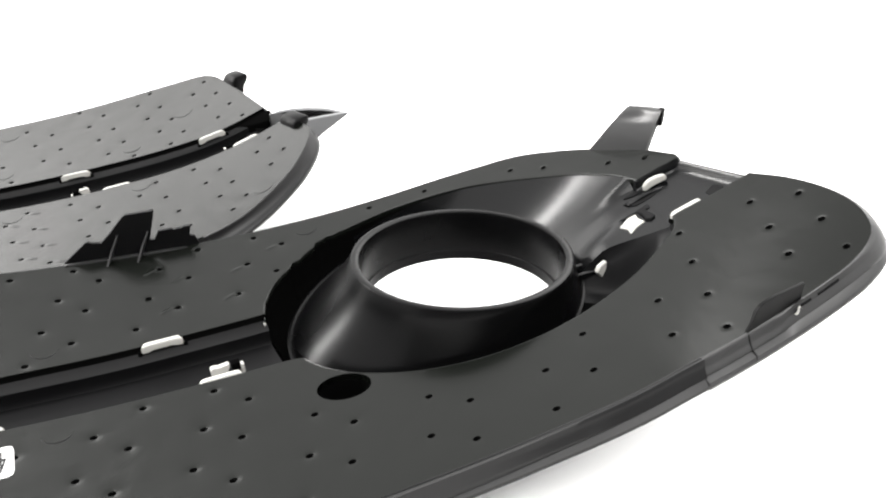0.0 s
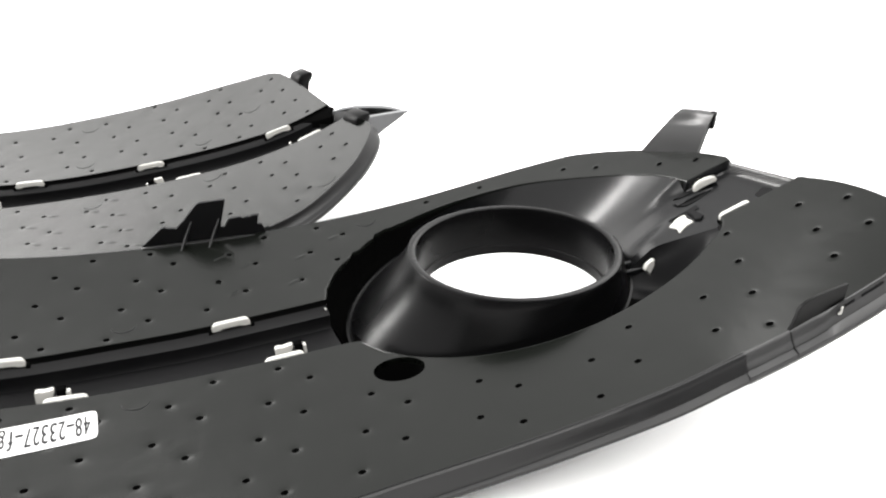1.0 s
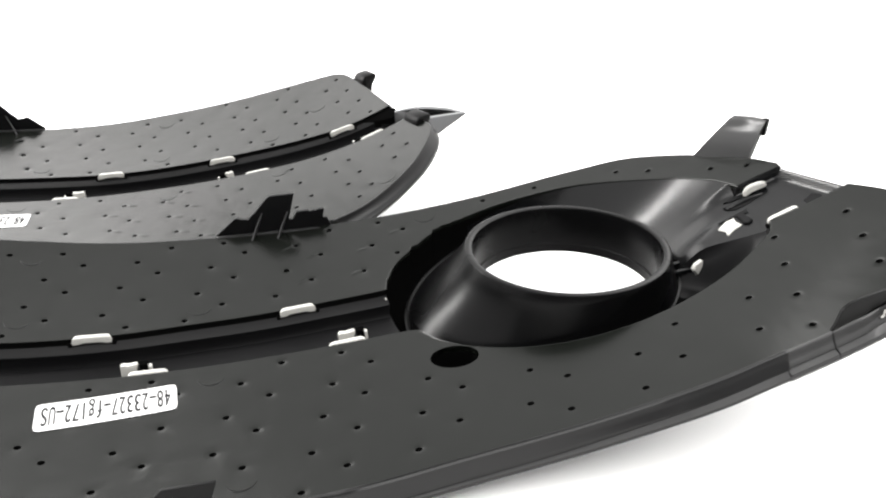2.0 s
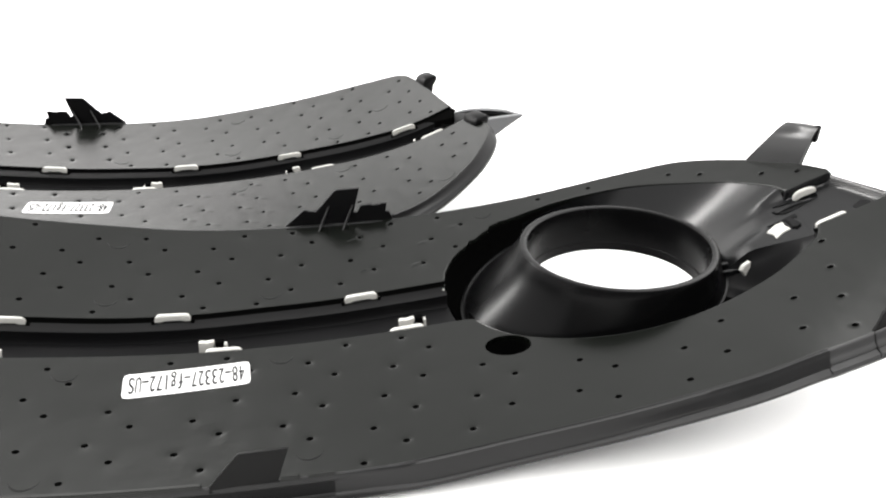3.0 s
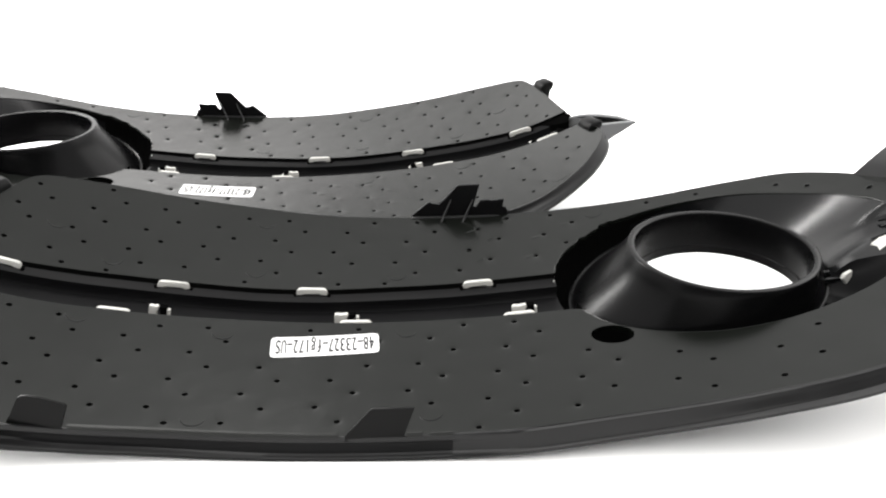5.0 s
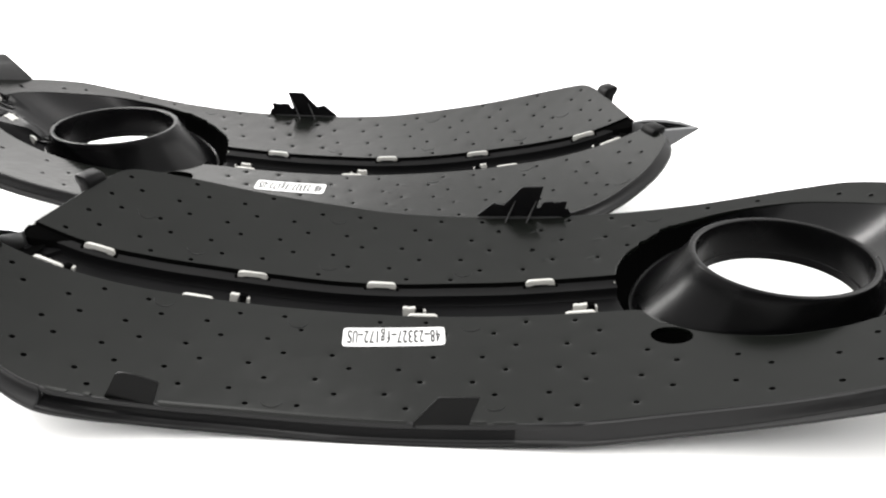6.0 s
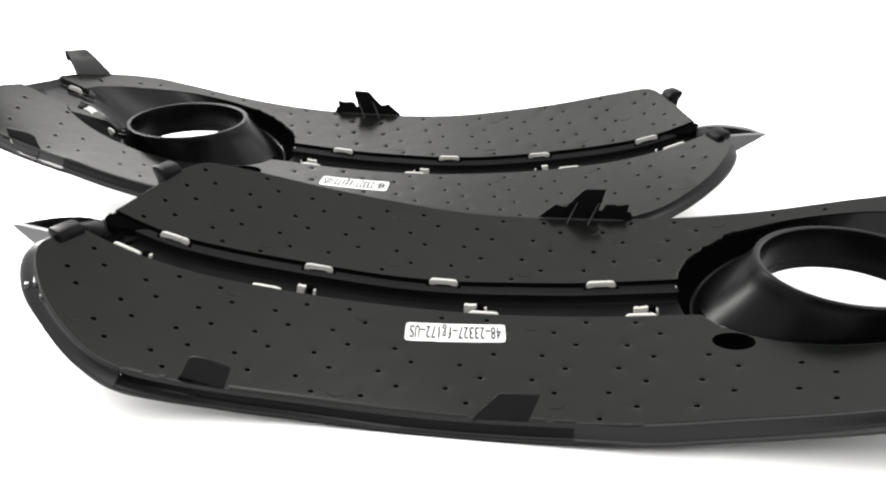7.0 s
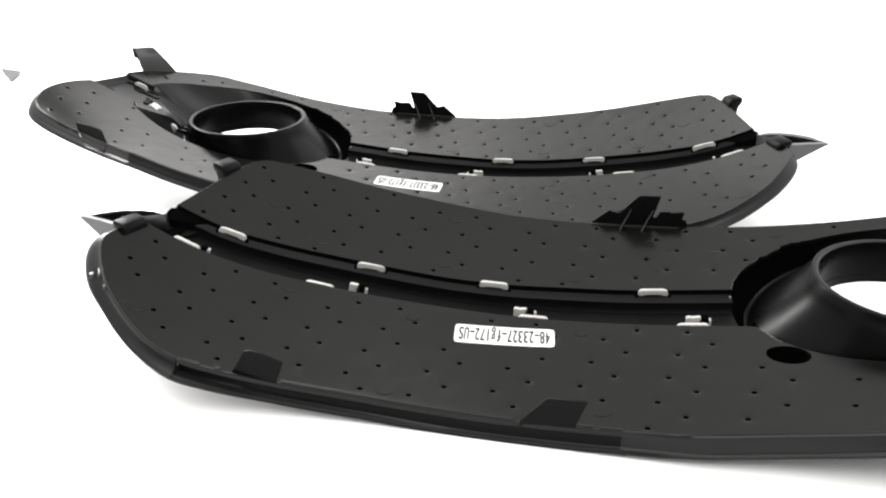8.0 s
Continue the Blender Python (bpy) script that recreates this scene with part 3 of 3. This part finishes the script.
    for x, y, a, st, l in ((-287, 7.6, -1, 12.6, 0.0), (-217, 12.4, 5, 19, 6.0), (-104.6, 18.0, 2, -6.5, 8.0), (-25.5, 20.8, 3, 1, 8.5)):
        clip(x, y, -1.6, a, st, 1.0, l)
    # clips, fins and brackets beside the lamp ring
    def patch(name, points, lift, thick, mat, parent=root, lab=""):
        """A thin shape that follows the floor of the passage, lifted off the face by so many millimetres."""
        bm = bmesh.new()
        vs = [bm.verts.new((x / 1000, y / 1000, (S(x, y) + lift) / 1000)) for x, y in points]
        f = bm.faces.new(vs)
        if f.normal.z > 0:
            f.normal_flip()
        r = bmesh.ops.extrude_face_region(bm, geom=[f])
        for v in r["geom"]:
            if isinstance(v, bmesh.types.BMVert):
                v.co.z += thick / 1000
        bmesh.ops.recalc_face_normals(bm, faces=bm.faces[:])
        bmesh.ops.bevel(bm, geom=bm.edges[:], offset=min(0.0003, thick / 4000), segments=2, affect="EDGES")
        return add(name, bm, mat, parent, lab)

    strap = [(-4.6, -2.2), (-4.6, -0.8), (-3.8, 0.6), (-1.6, 1.9), (2.6, 2.1), (5.4, 1.5), (6.4, 0.2), (6.0, -1.0), (2.0, -1.2), (-1.6, -1.5), (-3.2, -2.2)]
    add("clip", plate(strap, along_face(160.2, 37.2, -2.7, -14), 2.4, 0.5), CLIP, lab="white plastic strap clip")
    # Thin dark plate on the floor paints the shade of the clip's opening.
    patch("clip_slot_shade", [(148.6, 40.2), (155.2, 40.9), (172.6, 38.9), (168, 37.6), (160, 37.4), (152, 38.4)], -5.2, 0.5, SLOT)
    if not flip:
        clip(158.8, 10.4, -1.5, -4, 0.0, 0.9)
    rows = []
    for i in range(9):
        t = i / 8
        x, y = 147.4 + 15.4 * t, 35.0 - 1.4 * t
        f = math.sin(math.pi * (0.12 + 0.8 * t)) ** 0.6
        rows.append([(x + dx, y + dy, S(x, y) - 5.2 + h * f) for dx, dy, h in ((-0.3, 2.6, 0.0), (0.0, 1.2, 1.3), (0.2, 0.5, 1.75), (0.3, -0.1, 1.7), (0.3, -0.4, 1.2), (0.2, 0.2, 0.0))])
    add("fin", skin(rows), GLOSS)
    # Dark plate for the shade under the fin.
    patch("fin_shade", [(148.2, 34.4), (150.2, 32.4), (156, 31.7), (161.6, 32.6), (162.4, 33.6), (155, 34.0)], -5.1, 0.35, SLOT)
    pad = patch("clip_pad", [(138.8, 25.0), (143.6, 27.6), (147.0, 27.3), (146.4, 24.4), (147.4, 20.6), (143.8, 20.2), (139.9, 18.2), (140.4, 21.4)], -5.4, 0.9, CLIP, lab="white plastic clip pad")
    # Dark plate paints the shaded edge of the pad's pocket.
    patch("pad_pocket_shade", [(140.4, 29.0), (153.4, 29.3), (153.2, 26.4), (150.6, 27.2), (147.4, 27.9), (143, 28.2)], -5.2, 0.5, SLOT, pad)
    patch("pad_latch", [(148.0, 27.2), (150.8, 26.8), (151.8, 20.4), (149.4, 19.2), (147.8, 20.6), (148.2, 23.4)], -5.2, 1.2, SLOT, pad)
    # Dark plate for a shaded opening at the passage's end.
    patch("end_slot_shade", [(171.6, 16.4), (175.6, 17.6), (177.4, 14.4), (177.0, 9.0), (171.6, 9.6)], -5.1, 0.35, SLOT)
    m = along_face(127.5, 16.4, -16.4, 24) @ Matrix.Diagonal((1.1, 1.1, 1.1, 1))
    peg = add("clip_peg", plate([(-2.4, -2), (-1.4, 1.6), (-3.0, 5.0), (-1.2, 6.6), (2.8, 6.2), (2.0, 2.6), (3.0, -1.4)], m, 1.8, 0.3), CLIP, lab="small white plastic peg")
    for dy in (-2.6, 2.6):
        add("bracket", block((9, 2.4, 7.0), along_face(123.2, 21.6 + dy * 1.2, -19.5, -18), 0.7), GLOSS, peg)
    add("bracket_bridge", block((6.5, 7.0, 2.0), along_face(122.6, 21.6, -19.0, -18), 0.5), GLOSS, peg)
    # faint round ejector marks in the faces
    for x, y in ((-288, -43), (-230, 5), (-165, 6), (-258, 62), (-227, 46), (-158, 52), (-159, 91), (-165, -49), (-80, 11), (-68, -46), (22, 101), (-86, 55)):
        # Only the shaded half of the mark is drawn, in darkened plastic.
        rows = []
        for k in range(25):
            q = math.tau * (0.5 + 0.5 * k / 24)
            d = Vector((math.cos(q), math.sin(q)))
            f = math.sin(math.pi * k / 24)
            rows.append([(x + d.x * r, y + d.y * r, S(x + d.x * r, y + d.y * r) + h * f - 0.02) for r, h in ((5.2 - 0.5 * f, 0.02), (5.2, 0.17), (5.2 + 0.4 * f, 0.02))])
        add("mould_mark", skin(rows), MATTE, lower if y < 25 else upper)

    # short flow marks beside some of the pits
    for c in pits():
        on_upper = not flip and -45 < c.x < 30 and c.y > 50 and inside(c, up) and gap(c, up) > 6
        on_lower = flip and -190 < c.x < -130 and c.y > -45 and inside(c, low) and gap(c, low) > 6
        if not on_upper and not on_lower:
            continue
        a = radians(random.uniform(15, 35))
        mid = c + Vector((-4.4 + random.uniform(-0.6, 0.6), -1.6 + random.uniform(-0.6, 0.6)))
        rows = []
        for i in range(9):
            u = i / 4 - 1
            row = []
            for j in range(7):
                v = j / 3 - 1
                q = mid + Vector((3.4 * u * math.cos(a) - 1.2 * v * math.sin(a), 3.4 * u * math.sin(a) + 1.2 * v * math.cos(a)))
                row.append((q.x, q.y, S(q.x, q.y) - 0.05 + 0.24 * max(0.0, 1 - u * u) * max(0.0, 1 - v * v)))
            rows.append(row)
        add("flow_mark", skin(rows), FACE, upper if on_upper else lower)

    # support tab on the back edge
    out = [(0, -1), (0, 0.3), (9.4, 8.2), (10.6, 8.5), (11.8, 7.7), (14.4, 7.4), (15.6, 7.0), (17.0, 8.6), (19.4, 10.8), (21.4, 13.2), (25.4, 17.6), (26.6, 18.4), (38.4, 18.7), (35.0, 5.6), (36.8, 5.2), (39.0, 9.0), (44.4, 9.3), (45.2, 8.6), (47.6, 9.2), (48.2, 8.7), (49.4, 9.5), (52.4, 9.4), (51.6, 4.9), (53.6, 4.6), (56, -1)]
    # Darkened plastic paints the tab's side that faces away from the light.
    tab = add("support_tab", plate(out, frame_at(-79.7, 104.3, S(-52, 105), 2.2), 1.8, 0.12), SLOT, lab="upright black locating tab with notches")
    for x in (-61.6, -49.4):
        rows = []
        for w in (-0.4, 0.4):
            base = S(x, 103)
            rows.append([(x + 4.4 + w, 104.6, base + 10.4), (x + 4.1 + w, 103.4, base + 10.2), (x + 0.9 + w, 101.2, base + 4.0), (x - 1.4 + w, 98.6, base - 1.0), (x + 0.2 + w, 104.6, base - 1.0)])
        # Lighter rim plastic paints the lit line along rib and foot.
        add("rib", skin(rows + [[(x + 1.6, 102.6, S(x, 103) + 3)] * 5], closed=True, ring=True), RIM, tab)
    add("tab_foot", block((50, 1.6, 1.2), frame_at(-54.6, 103.4, S(-54.6, 103.4) - 0.5, 2.2), 0.4), RIM, tab)

    # hook on the far back edge
    hook = bmesh.new()
    z = S(160, 67)
    foot, crown = (Vector((150.7, 78.3, z - 5)), Vector((167.0, 55.8, z - 1.0))), (Vector((165.6, 70.6, 89.9)), Vector((174.6, 56.9, 91.4)))
    out, thick = Vector((-0.85, -0.53, 0)), Vector((3.0, 1.7, 0))
    front, rear = [], []
    for i in range(25):
        t = i / 24
        row, far = [], []
        for j in range(9):
            f = j / 8
            dish = math.exp(-((f - 0.5) / 0.3) ** 2)
            p = foot[0].lerp(foot[1], f).lerp(crown[0].lerp(crown[1], f), t)
            p = p + out * (1.5 * math.sin(math.pi * t ** 1.2) - 1.3 * dish * ease((t - 0.70) / 0.1))
            if t > 0.9:
                p += Vector((0.6, 0.4, -0.5)) * ((t - 0.9) / 0.1) ** 2
            row.append(p)
            far.append(p + thick * (1 if t < 0.9 else 1 - 0.5 * (t - 0.9) / 0.1))
        front.append([hook.verts.new(p / 1000) for p in row])
        rear.append([hook.verts.new(p / 1000) for p in far])
    for g in (front, rear):
        for p, q in zip(g, g[1:]):
            for j in range(8):
                hook.faces.new((p[j], p[j + 1], q[j + 1], q[j]))
    # Side faces get the second, darker material, which paints them as shaded.
    for i in range(24):
        for j in (0, 8):
            hook.faces.new((front[i][j], front[i + 1][j], rear[i + 1][j], rear[i][j])).material_index = 1
    for j in range(8):
        for i in (0, 24):
            hook.faces.new((front[i][j], front[i][j + 1], rear[i][j + 1], rear[i][j]))
    bmesh.ops.recalc_face_normals(hook, faces=hook.faces[:])
    hk = add("hook", hook, RIM, lab="upright glossy black hook tab")
    hk.data.materials.append(DULL)
    add("hook_lip", plate([(-0.5, 0.0), (0.2, 7.4), (1.8, 8.2), (3.0, 7.6), (2.8, 4.6), (2.2, 1.2), (1.2, 0.0)], frame_at(174.0, 57.6, 83.2, 32), 2.6, 0.4), DULL, hk)

    # lugs on the narrow end
    def lug(x, y, angle, w, s):
        """A rounded block that leans outwards from the end of a panel."""
        side = [Vector(q) for q in ((-1.4, -9), (-1.4, 0.6), (-0.9, 2.4 * s), (0.4, 4.0 * s), (1.6, 4.6 * s), (7.4 * s, 5.6 * s), (8.8 * s, 5.3 * s), (9.6 * s, 4.2 * s), (9.5 * s, 2.6 * s), (8.2 * s, 0.2), (6.8 * s, -1.6), (5.6 * s, -9))]
        mid = Vector((3.2 * s, 0.0))
        m = frame_at(x, y, S(x, y), angle)
        rows = []
        for across, size in ((-0.5, 0.02), (-0.5, 0.86), (-0.48, 0.94), (-0.44, 1.0), (0.44, 1.0), (0.48, 0.94), (0.5, 0.86), (0.5, 0.02)):
            rows.append([tuple(m @ Vector((q.x, across * w, q.y))) for q in (mid.lerp(p, size) for p in side)])
        add("lug", skin(rows, closed=True), DULL, sharp=38)

    lug(-287.5, 69, 158, 12.5, 0.95)
    lug(-310, -0.5, 157, 14, 0.92)

    # flaps standing on the rim
    for pts, x, y in ((FLAPS[0], -233, -61.5), (FLAPS[1], -103, -59.5), (FLAPS[2], 129.0, -60.2)):
        mm = frame_at(x, y, S(x, y), 8 if x > 0 else 0)
        # Darkened plastic paints the flap's face as turned from the light.
        add("flap", plate(pts, mm, 1.2, 0.1), MATTE, lab="dark upright flap")

    # low strips on the face's edge beside the flaps
    for x0, x1, h in ((-210, -104, 1.7), (-79, -70, 2.2), (-69, -58.5, 1.8), (-257, -244.6, 0.9), (-243.6, -235.4, 1.3)):
        k = [i for i, q in enumerate(low_out) if x0 <= q.x <= x1 and q.y < -40]
        strip = sweep(low_out[k[0]:k[-1] + 1], [(-0.9, -0.3), (-0.9, h - 0.2), (-0.7, h), (0.5, h), (0.8, h - 0.3), (0.9, -0.3)], -1)
        bmesh.ops.holes_fill(strip, edges=[e for e in strip.edges if e.is_boundary], sides=6)
        add("edge_strip", strip, FACE)

    # pointed end of the bright trim strip
    z = 60.6
    top = [(-344.8, 4.4), (-339.6, 11.6), (-335.5, 17.2), (-325, 22.0), (-316, 22.4), (-309, 21.6), (-302.5, 18.8), (-303, 17.4), (-311, 10.5), (-317, -4.0), (-331, 0.6)]
    well = [(-339.6, 6.6), (-336.5, 10.4), (-332.5, 13.4), (-325, 16.6), (-316, 18.2), (-309, 18.0), (-304.5, 17.6), (-305, 16.4), (-312, 10.0), (-317.5, 0.2), (-330, 4.2)]

    def sag(x):
        """The strip dips where it runs in under the cover's end."""
        return -0.12 * max(0.0, x + 313)

    rows = [[(*q, z - 2.6 + sag(q[0])) for q in well], [(*q, z - 0.5 + sag(q[0])) for q in well]]
    for grow, h in ((0.35, 0.0), (0.85, 0.0), (1.0, -0.4)):
        rows.append([(*Vector(a).lerp(Vector(b), grow), z + h + sag(b[0])) for a, b in zip(well, top)])
    foot_row = []
    for q in top:
        drop = 0.46 * max(0.0, min(34, q[0] + 345.0))
        out = Vector((-0.3, -0.95)) if q[1] < 4 else Vector((-0.1, 0.3))
        foot_row.append((q[0] + out.x * drop * 0.3, q[1] + out.y * drop * 0.3, z - 0.8 + sag(q[0]) - drop))
    rows.append(foot_row)
    # Near-black sheet added to paint the shaded void between slot and trim.
    pocket = [(-318, 3), (-318, 18.5), (-304, 18.2), (-300.5, 27.5), (-294, 20), (-296, 6.5), (-309, 7.2)]
    floor = bmesh.new()
    floor.faces.new([floor.verts.new((x / 1000, y / 1000, 0.0505)) for x, y in pocket])
    add("end_gap_shade", floor, SHADE_BLACK)
    shell = [[(x, y, S(x, y) + h) for x, y in ((-300.5, 28.3), (-304.5, 24), (-305.5, 20), (-303.5, 16.5), (-297, 13), (-289, 24), (-291, 28))] for h in (-14.0, -8.2, -7.6)]
    shell.append([(-298, 21, S(-298, 21) - 7.6)] * 7)
    add("end_block", skin(shell, closed=True), SLOT)
    foot = [(-300.8, 28.4), (-304.6, 25.2), (-305.2, 21), (-301, 19.5), (-294, 22.6), (-288, 26), (-282, 28.4)]
    shell = [[(x, y, S(x, y) + h) for x, y in foot] for h in (-14.0, -3.4)]
    shell.append([(x + (-295 - x) * 0.08, y + (27 - y) * 0.3, S(x, y) - 2.2) for x, y in foot])
    shell.append([(-295, 27, S(-295, 27) - 2.2)] * 7)
    add("end_block", skin(shell, closed=True), SHADE_BLACK)
    trim = add("trim_tip", skin(rows, closed=True), CHROME, lab="pointed satin chrome end of the trim strip", sharp=25)
    inner = bmesh.new()
    inner.faces.new([inner.verts.new(Vector(q) / 1000) for q in rows[0]])
    add("trim_insert", inner, SHADE_BLACK, trim)
    root.matrix_world = place
    return root


# ------------------------------------------------------------ the place
def sheet(name, corners, mat, label, thick=0.02):
    bm = bmesh.new()
    vs = [bm.verts.new(c) for c in corners]
    f = bm.faces.new(vs)
    bm.normal_update()
    nrm = f.normal.copy()
    r = bmesh.ops.extrude_face_region(bm, geom=[f])
    for v in r["geom"]:
        if isinstance(v, bmesh.types.BMVert):
            v.co -= nrm * thick
    bmesh.ops.recalc_face_normals(bm, faces=bm.faces[:])
    return tagged(part(name, bm, mat), label, name.split("_")[0], kind="structure")


table = sheet("table_top", [(-2.6, -1.2, 0), (2.4, -1.2, 0), (2.4, 3.2, 0), (-2.6, 3.2, 0)], TABLE, "plain white table covered with a seamless sheet", 0.03)

sheet("floor", [(-2.7, -1.7, -0.75), (2.4, -1.7, -0.75), (2.4, 3.2, -0.75), (-2.7, 3.2, -0.75)], WALL_DARK, "plain dark grey studio floor under the table", 0.1)
# Unseen wall, added to keep light off the sides that face the camera.
sheet("wall_south", [(-2.6, -1.6, -0.75), (-2.6, -1.6, 1.0), (2.4, -1.6, 1.0), (2.4, -1.6, -0.75)], WALL_MID, "unseen mid grey wall added behind the camera to block light", 0.1)
# Unseen pale wall, added for what the hook and lugs mirror.
sheet("wall_west", [(-2.6, 2.6, -0.75), (-2.6, 2.6, 0.3), (-2.6, -1.6, 0.3), (-2.6, -1.6, -0.75)], WALL_LIGHT, "unseen light grey wall added beside the table for reflections", 0.1)

FAR = pose(-0.27775, 0.19405, 0.0006, 0.404, 0.327, 0.371)
build_cover("fog_lamp_cover", "black plastic fog lamp cover lying face down on white table", Matrix.Identity(4), False)
build_cover("fog_lamp_cover", "mirror-image black plastic fog lamp cover lying behind the first", FAR, True)


def sticker(x, y, angle, place, flip, label):
    """A white printed sticker on a lower panel; x, y in the cover's own millimetres."""
    w, h = 49.6, 13.8
    s = -1 if flip else 1
    root = new("sticker")
    ex = Vector((math.cos(radians(angle)), math.sin(radians(angle)), 0))
    ey = Vector((-ex.y, ex.x, 0))

    def on(px, py, lift):
        q = Vector((x, y, 0)) + ex * px * s + ey * py
        return Vector((q.x * s, q.y, S(q.x, q.y) + lift)) / 1000

    tagged(root, label, "sticker", "stickers on the covers")
    root.matrix_world = place
    bm = bmesh.new()
    n, k, r = 24, 6, 1.2
    grid = {}
    for i in range(n + 1):
        for j in range(k + 1):
            px, py = (i / n - 0.5) * w, (j / k - 0.5) * h
            if i in (0, n) and j in (0, k):
                px, py = px * (1 - 1.0 / w), py * (1 - 1.0 / h)
            grid[i, j] = bm.verts.new(on(px, py, 0.22))
    for i in range(n):
        for j in range(k):
            bm.faces.new((grid[i, j], grid[i + 1, j], grid[i + 1, j + 1], grid[i, j + 1]))
    bmesh.ops.recalc_face_normals(bm, faces=bm.faces[:])
    if bm.faces[0].normal.z < 0:
        bmesh.ops.reverse_faces(bm, faces=bm.faces[:])
    part("paper", bm, PAPER, root)
    bold = bmesh.new()
    text = "48-23327-fg172-US"
    bold_by = 0.2 if flip else 0.12
    pitch = 45.6 / len(text)
    for n_char, ch in enumerate(text):
        cu = bpy.data.curves.new("lettering", "FONT")
        cu.body, cu.size, cu.align_x, cu.offset = ch, 10.0, "CENTER", 0.0
        tmp = bpy.data.objects.new("lettering", cu)
        me = bpy.data.meshes.new_from_object(tmp)
        bpy.data.objects.remove(tmp)
        left, right = min(v.co.x for v in me.vertices), max(v.co.x for v in me.vertices)
        wide = 2.3 if ch == "-" else 0.5 if ch == "1" else 1.7 if ch == "f" else 2.0
        first = len(bold.verts)
        bold.from_mesh(me)
        bold.from_mesh(me)
        bold.verts.ensure_lookup_table()
        half = first + len(me.vertices)
        for k_vert, v in enumerate(bold.verts[first:], first):
            across = ((v.co.x - left) / (right - left) - 0.5) * wide + (n_char + 0.5 - len(text) / 2) * pitch + (bold_by if k_vert < half else -bold_by)
            up = (v.co.y / 7.0 - 0.5) * 9.4 + (1.6 if ch == "g" else 0.0)
            v.co = on(-across, -up, 0.34 if k_vert < half else 0.36)
    me = bpy.data.meshes.new("lettering")
    bold.to_mesh(me)
    bold.free()
    me.materials.append(INK)
    t = new("lettering", me)
    t.parent = root
    return root


sticker(-117, -0.5, 5.8, Matrix.Identity(4), False, "white paper sticker with a printed part number, upside down")
sticker(-64.6, -3.8, 2.0, FAR, True, "white paper sticker with the same part number on the rear cover")


def shade_triangle(x, y):
    """A flat grey triangle that paints the shaded side of a white object."""
    card = bmesh.new()
    vs = [card.verts.new(p) for p in ((0.0026, -0.0325, 0.001), (0.0005, -0.0325, 0.001), (-0.047, 0.0135, 0.002), (-0.046, 0.0145, 0.003), (-0.0125, 0.0055, 0.003), (-0.0108, 0.0035, 0.003))]
    f = card.faces.new(vs)
    r = bmesh.ops.extrude_face_region(card, geom=[f])
    for v in r["geom"]:
        if isinstance(v, bmesh.types.BMVert):
            v.co.z += 0.0008
    bmesh.ops.recalc_face_normals(card, faces=card.faces[:])
    c = part("shade_grey_triangle", card, SHADE_GREY)
    c.matrix_world = Matrix.Translation((x, y, 0))
    tagged(c, "flat grey triangle for the shaded side of a white object", "card")


shade_triangle(-0.752, 0.491)
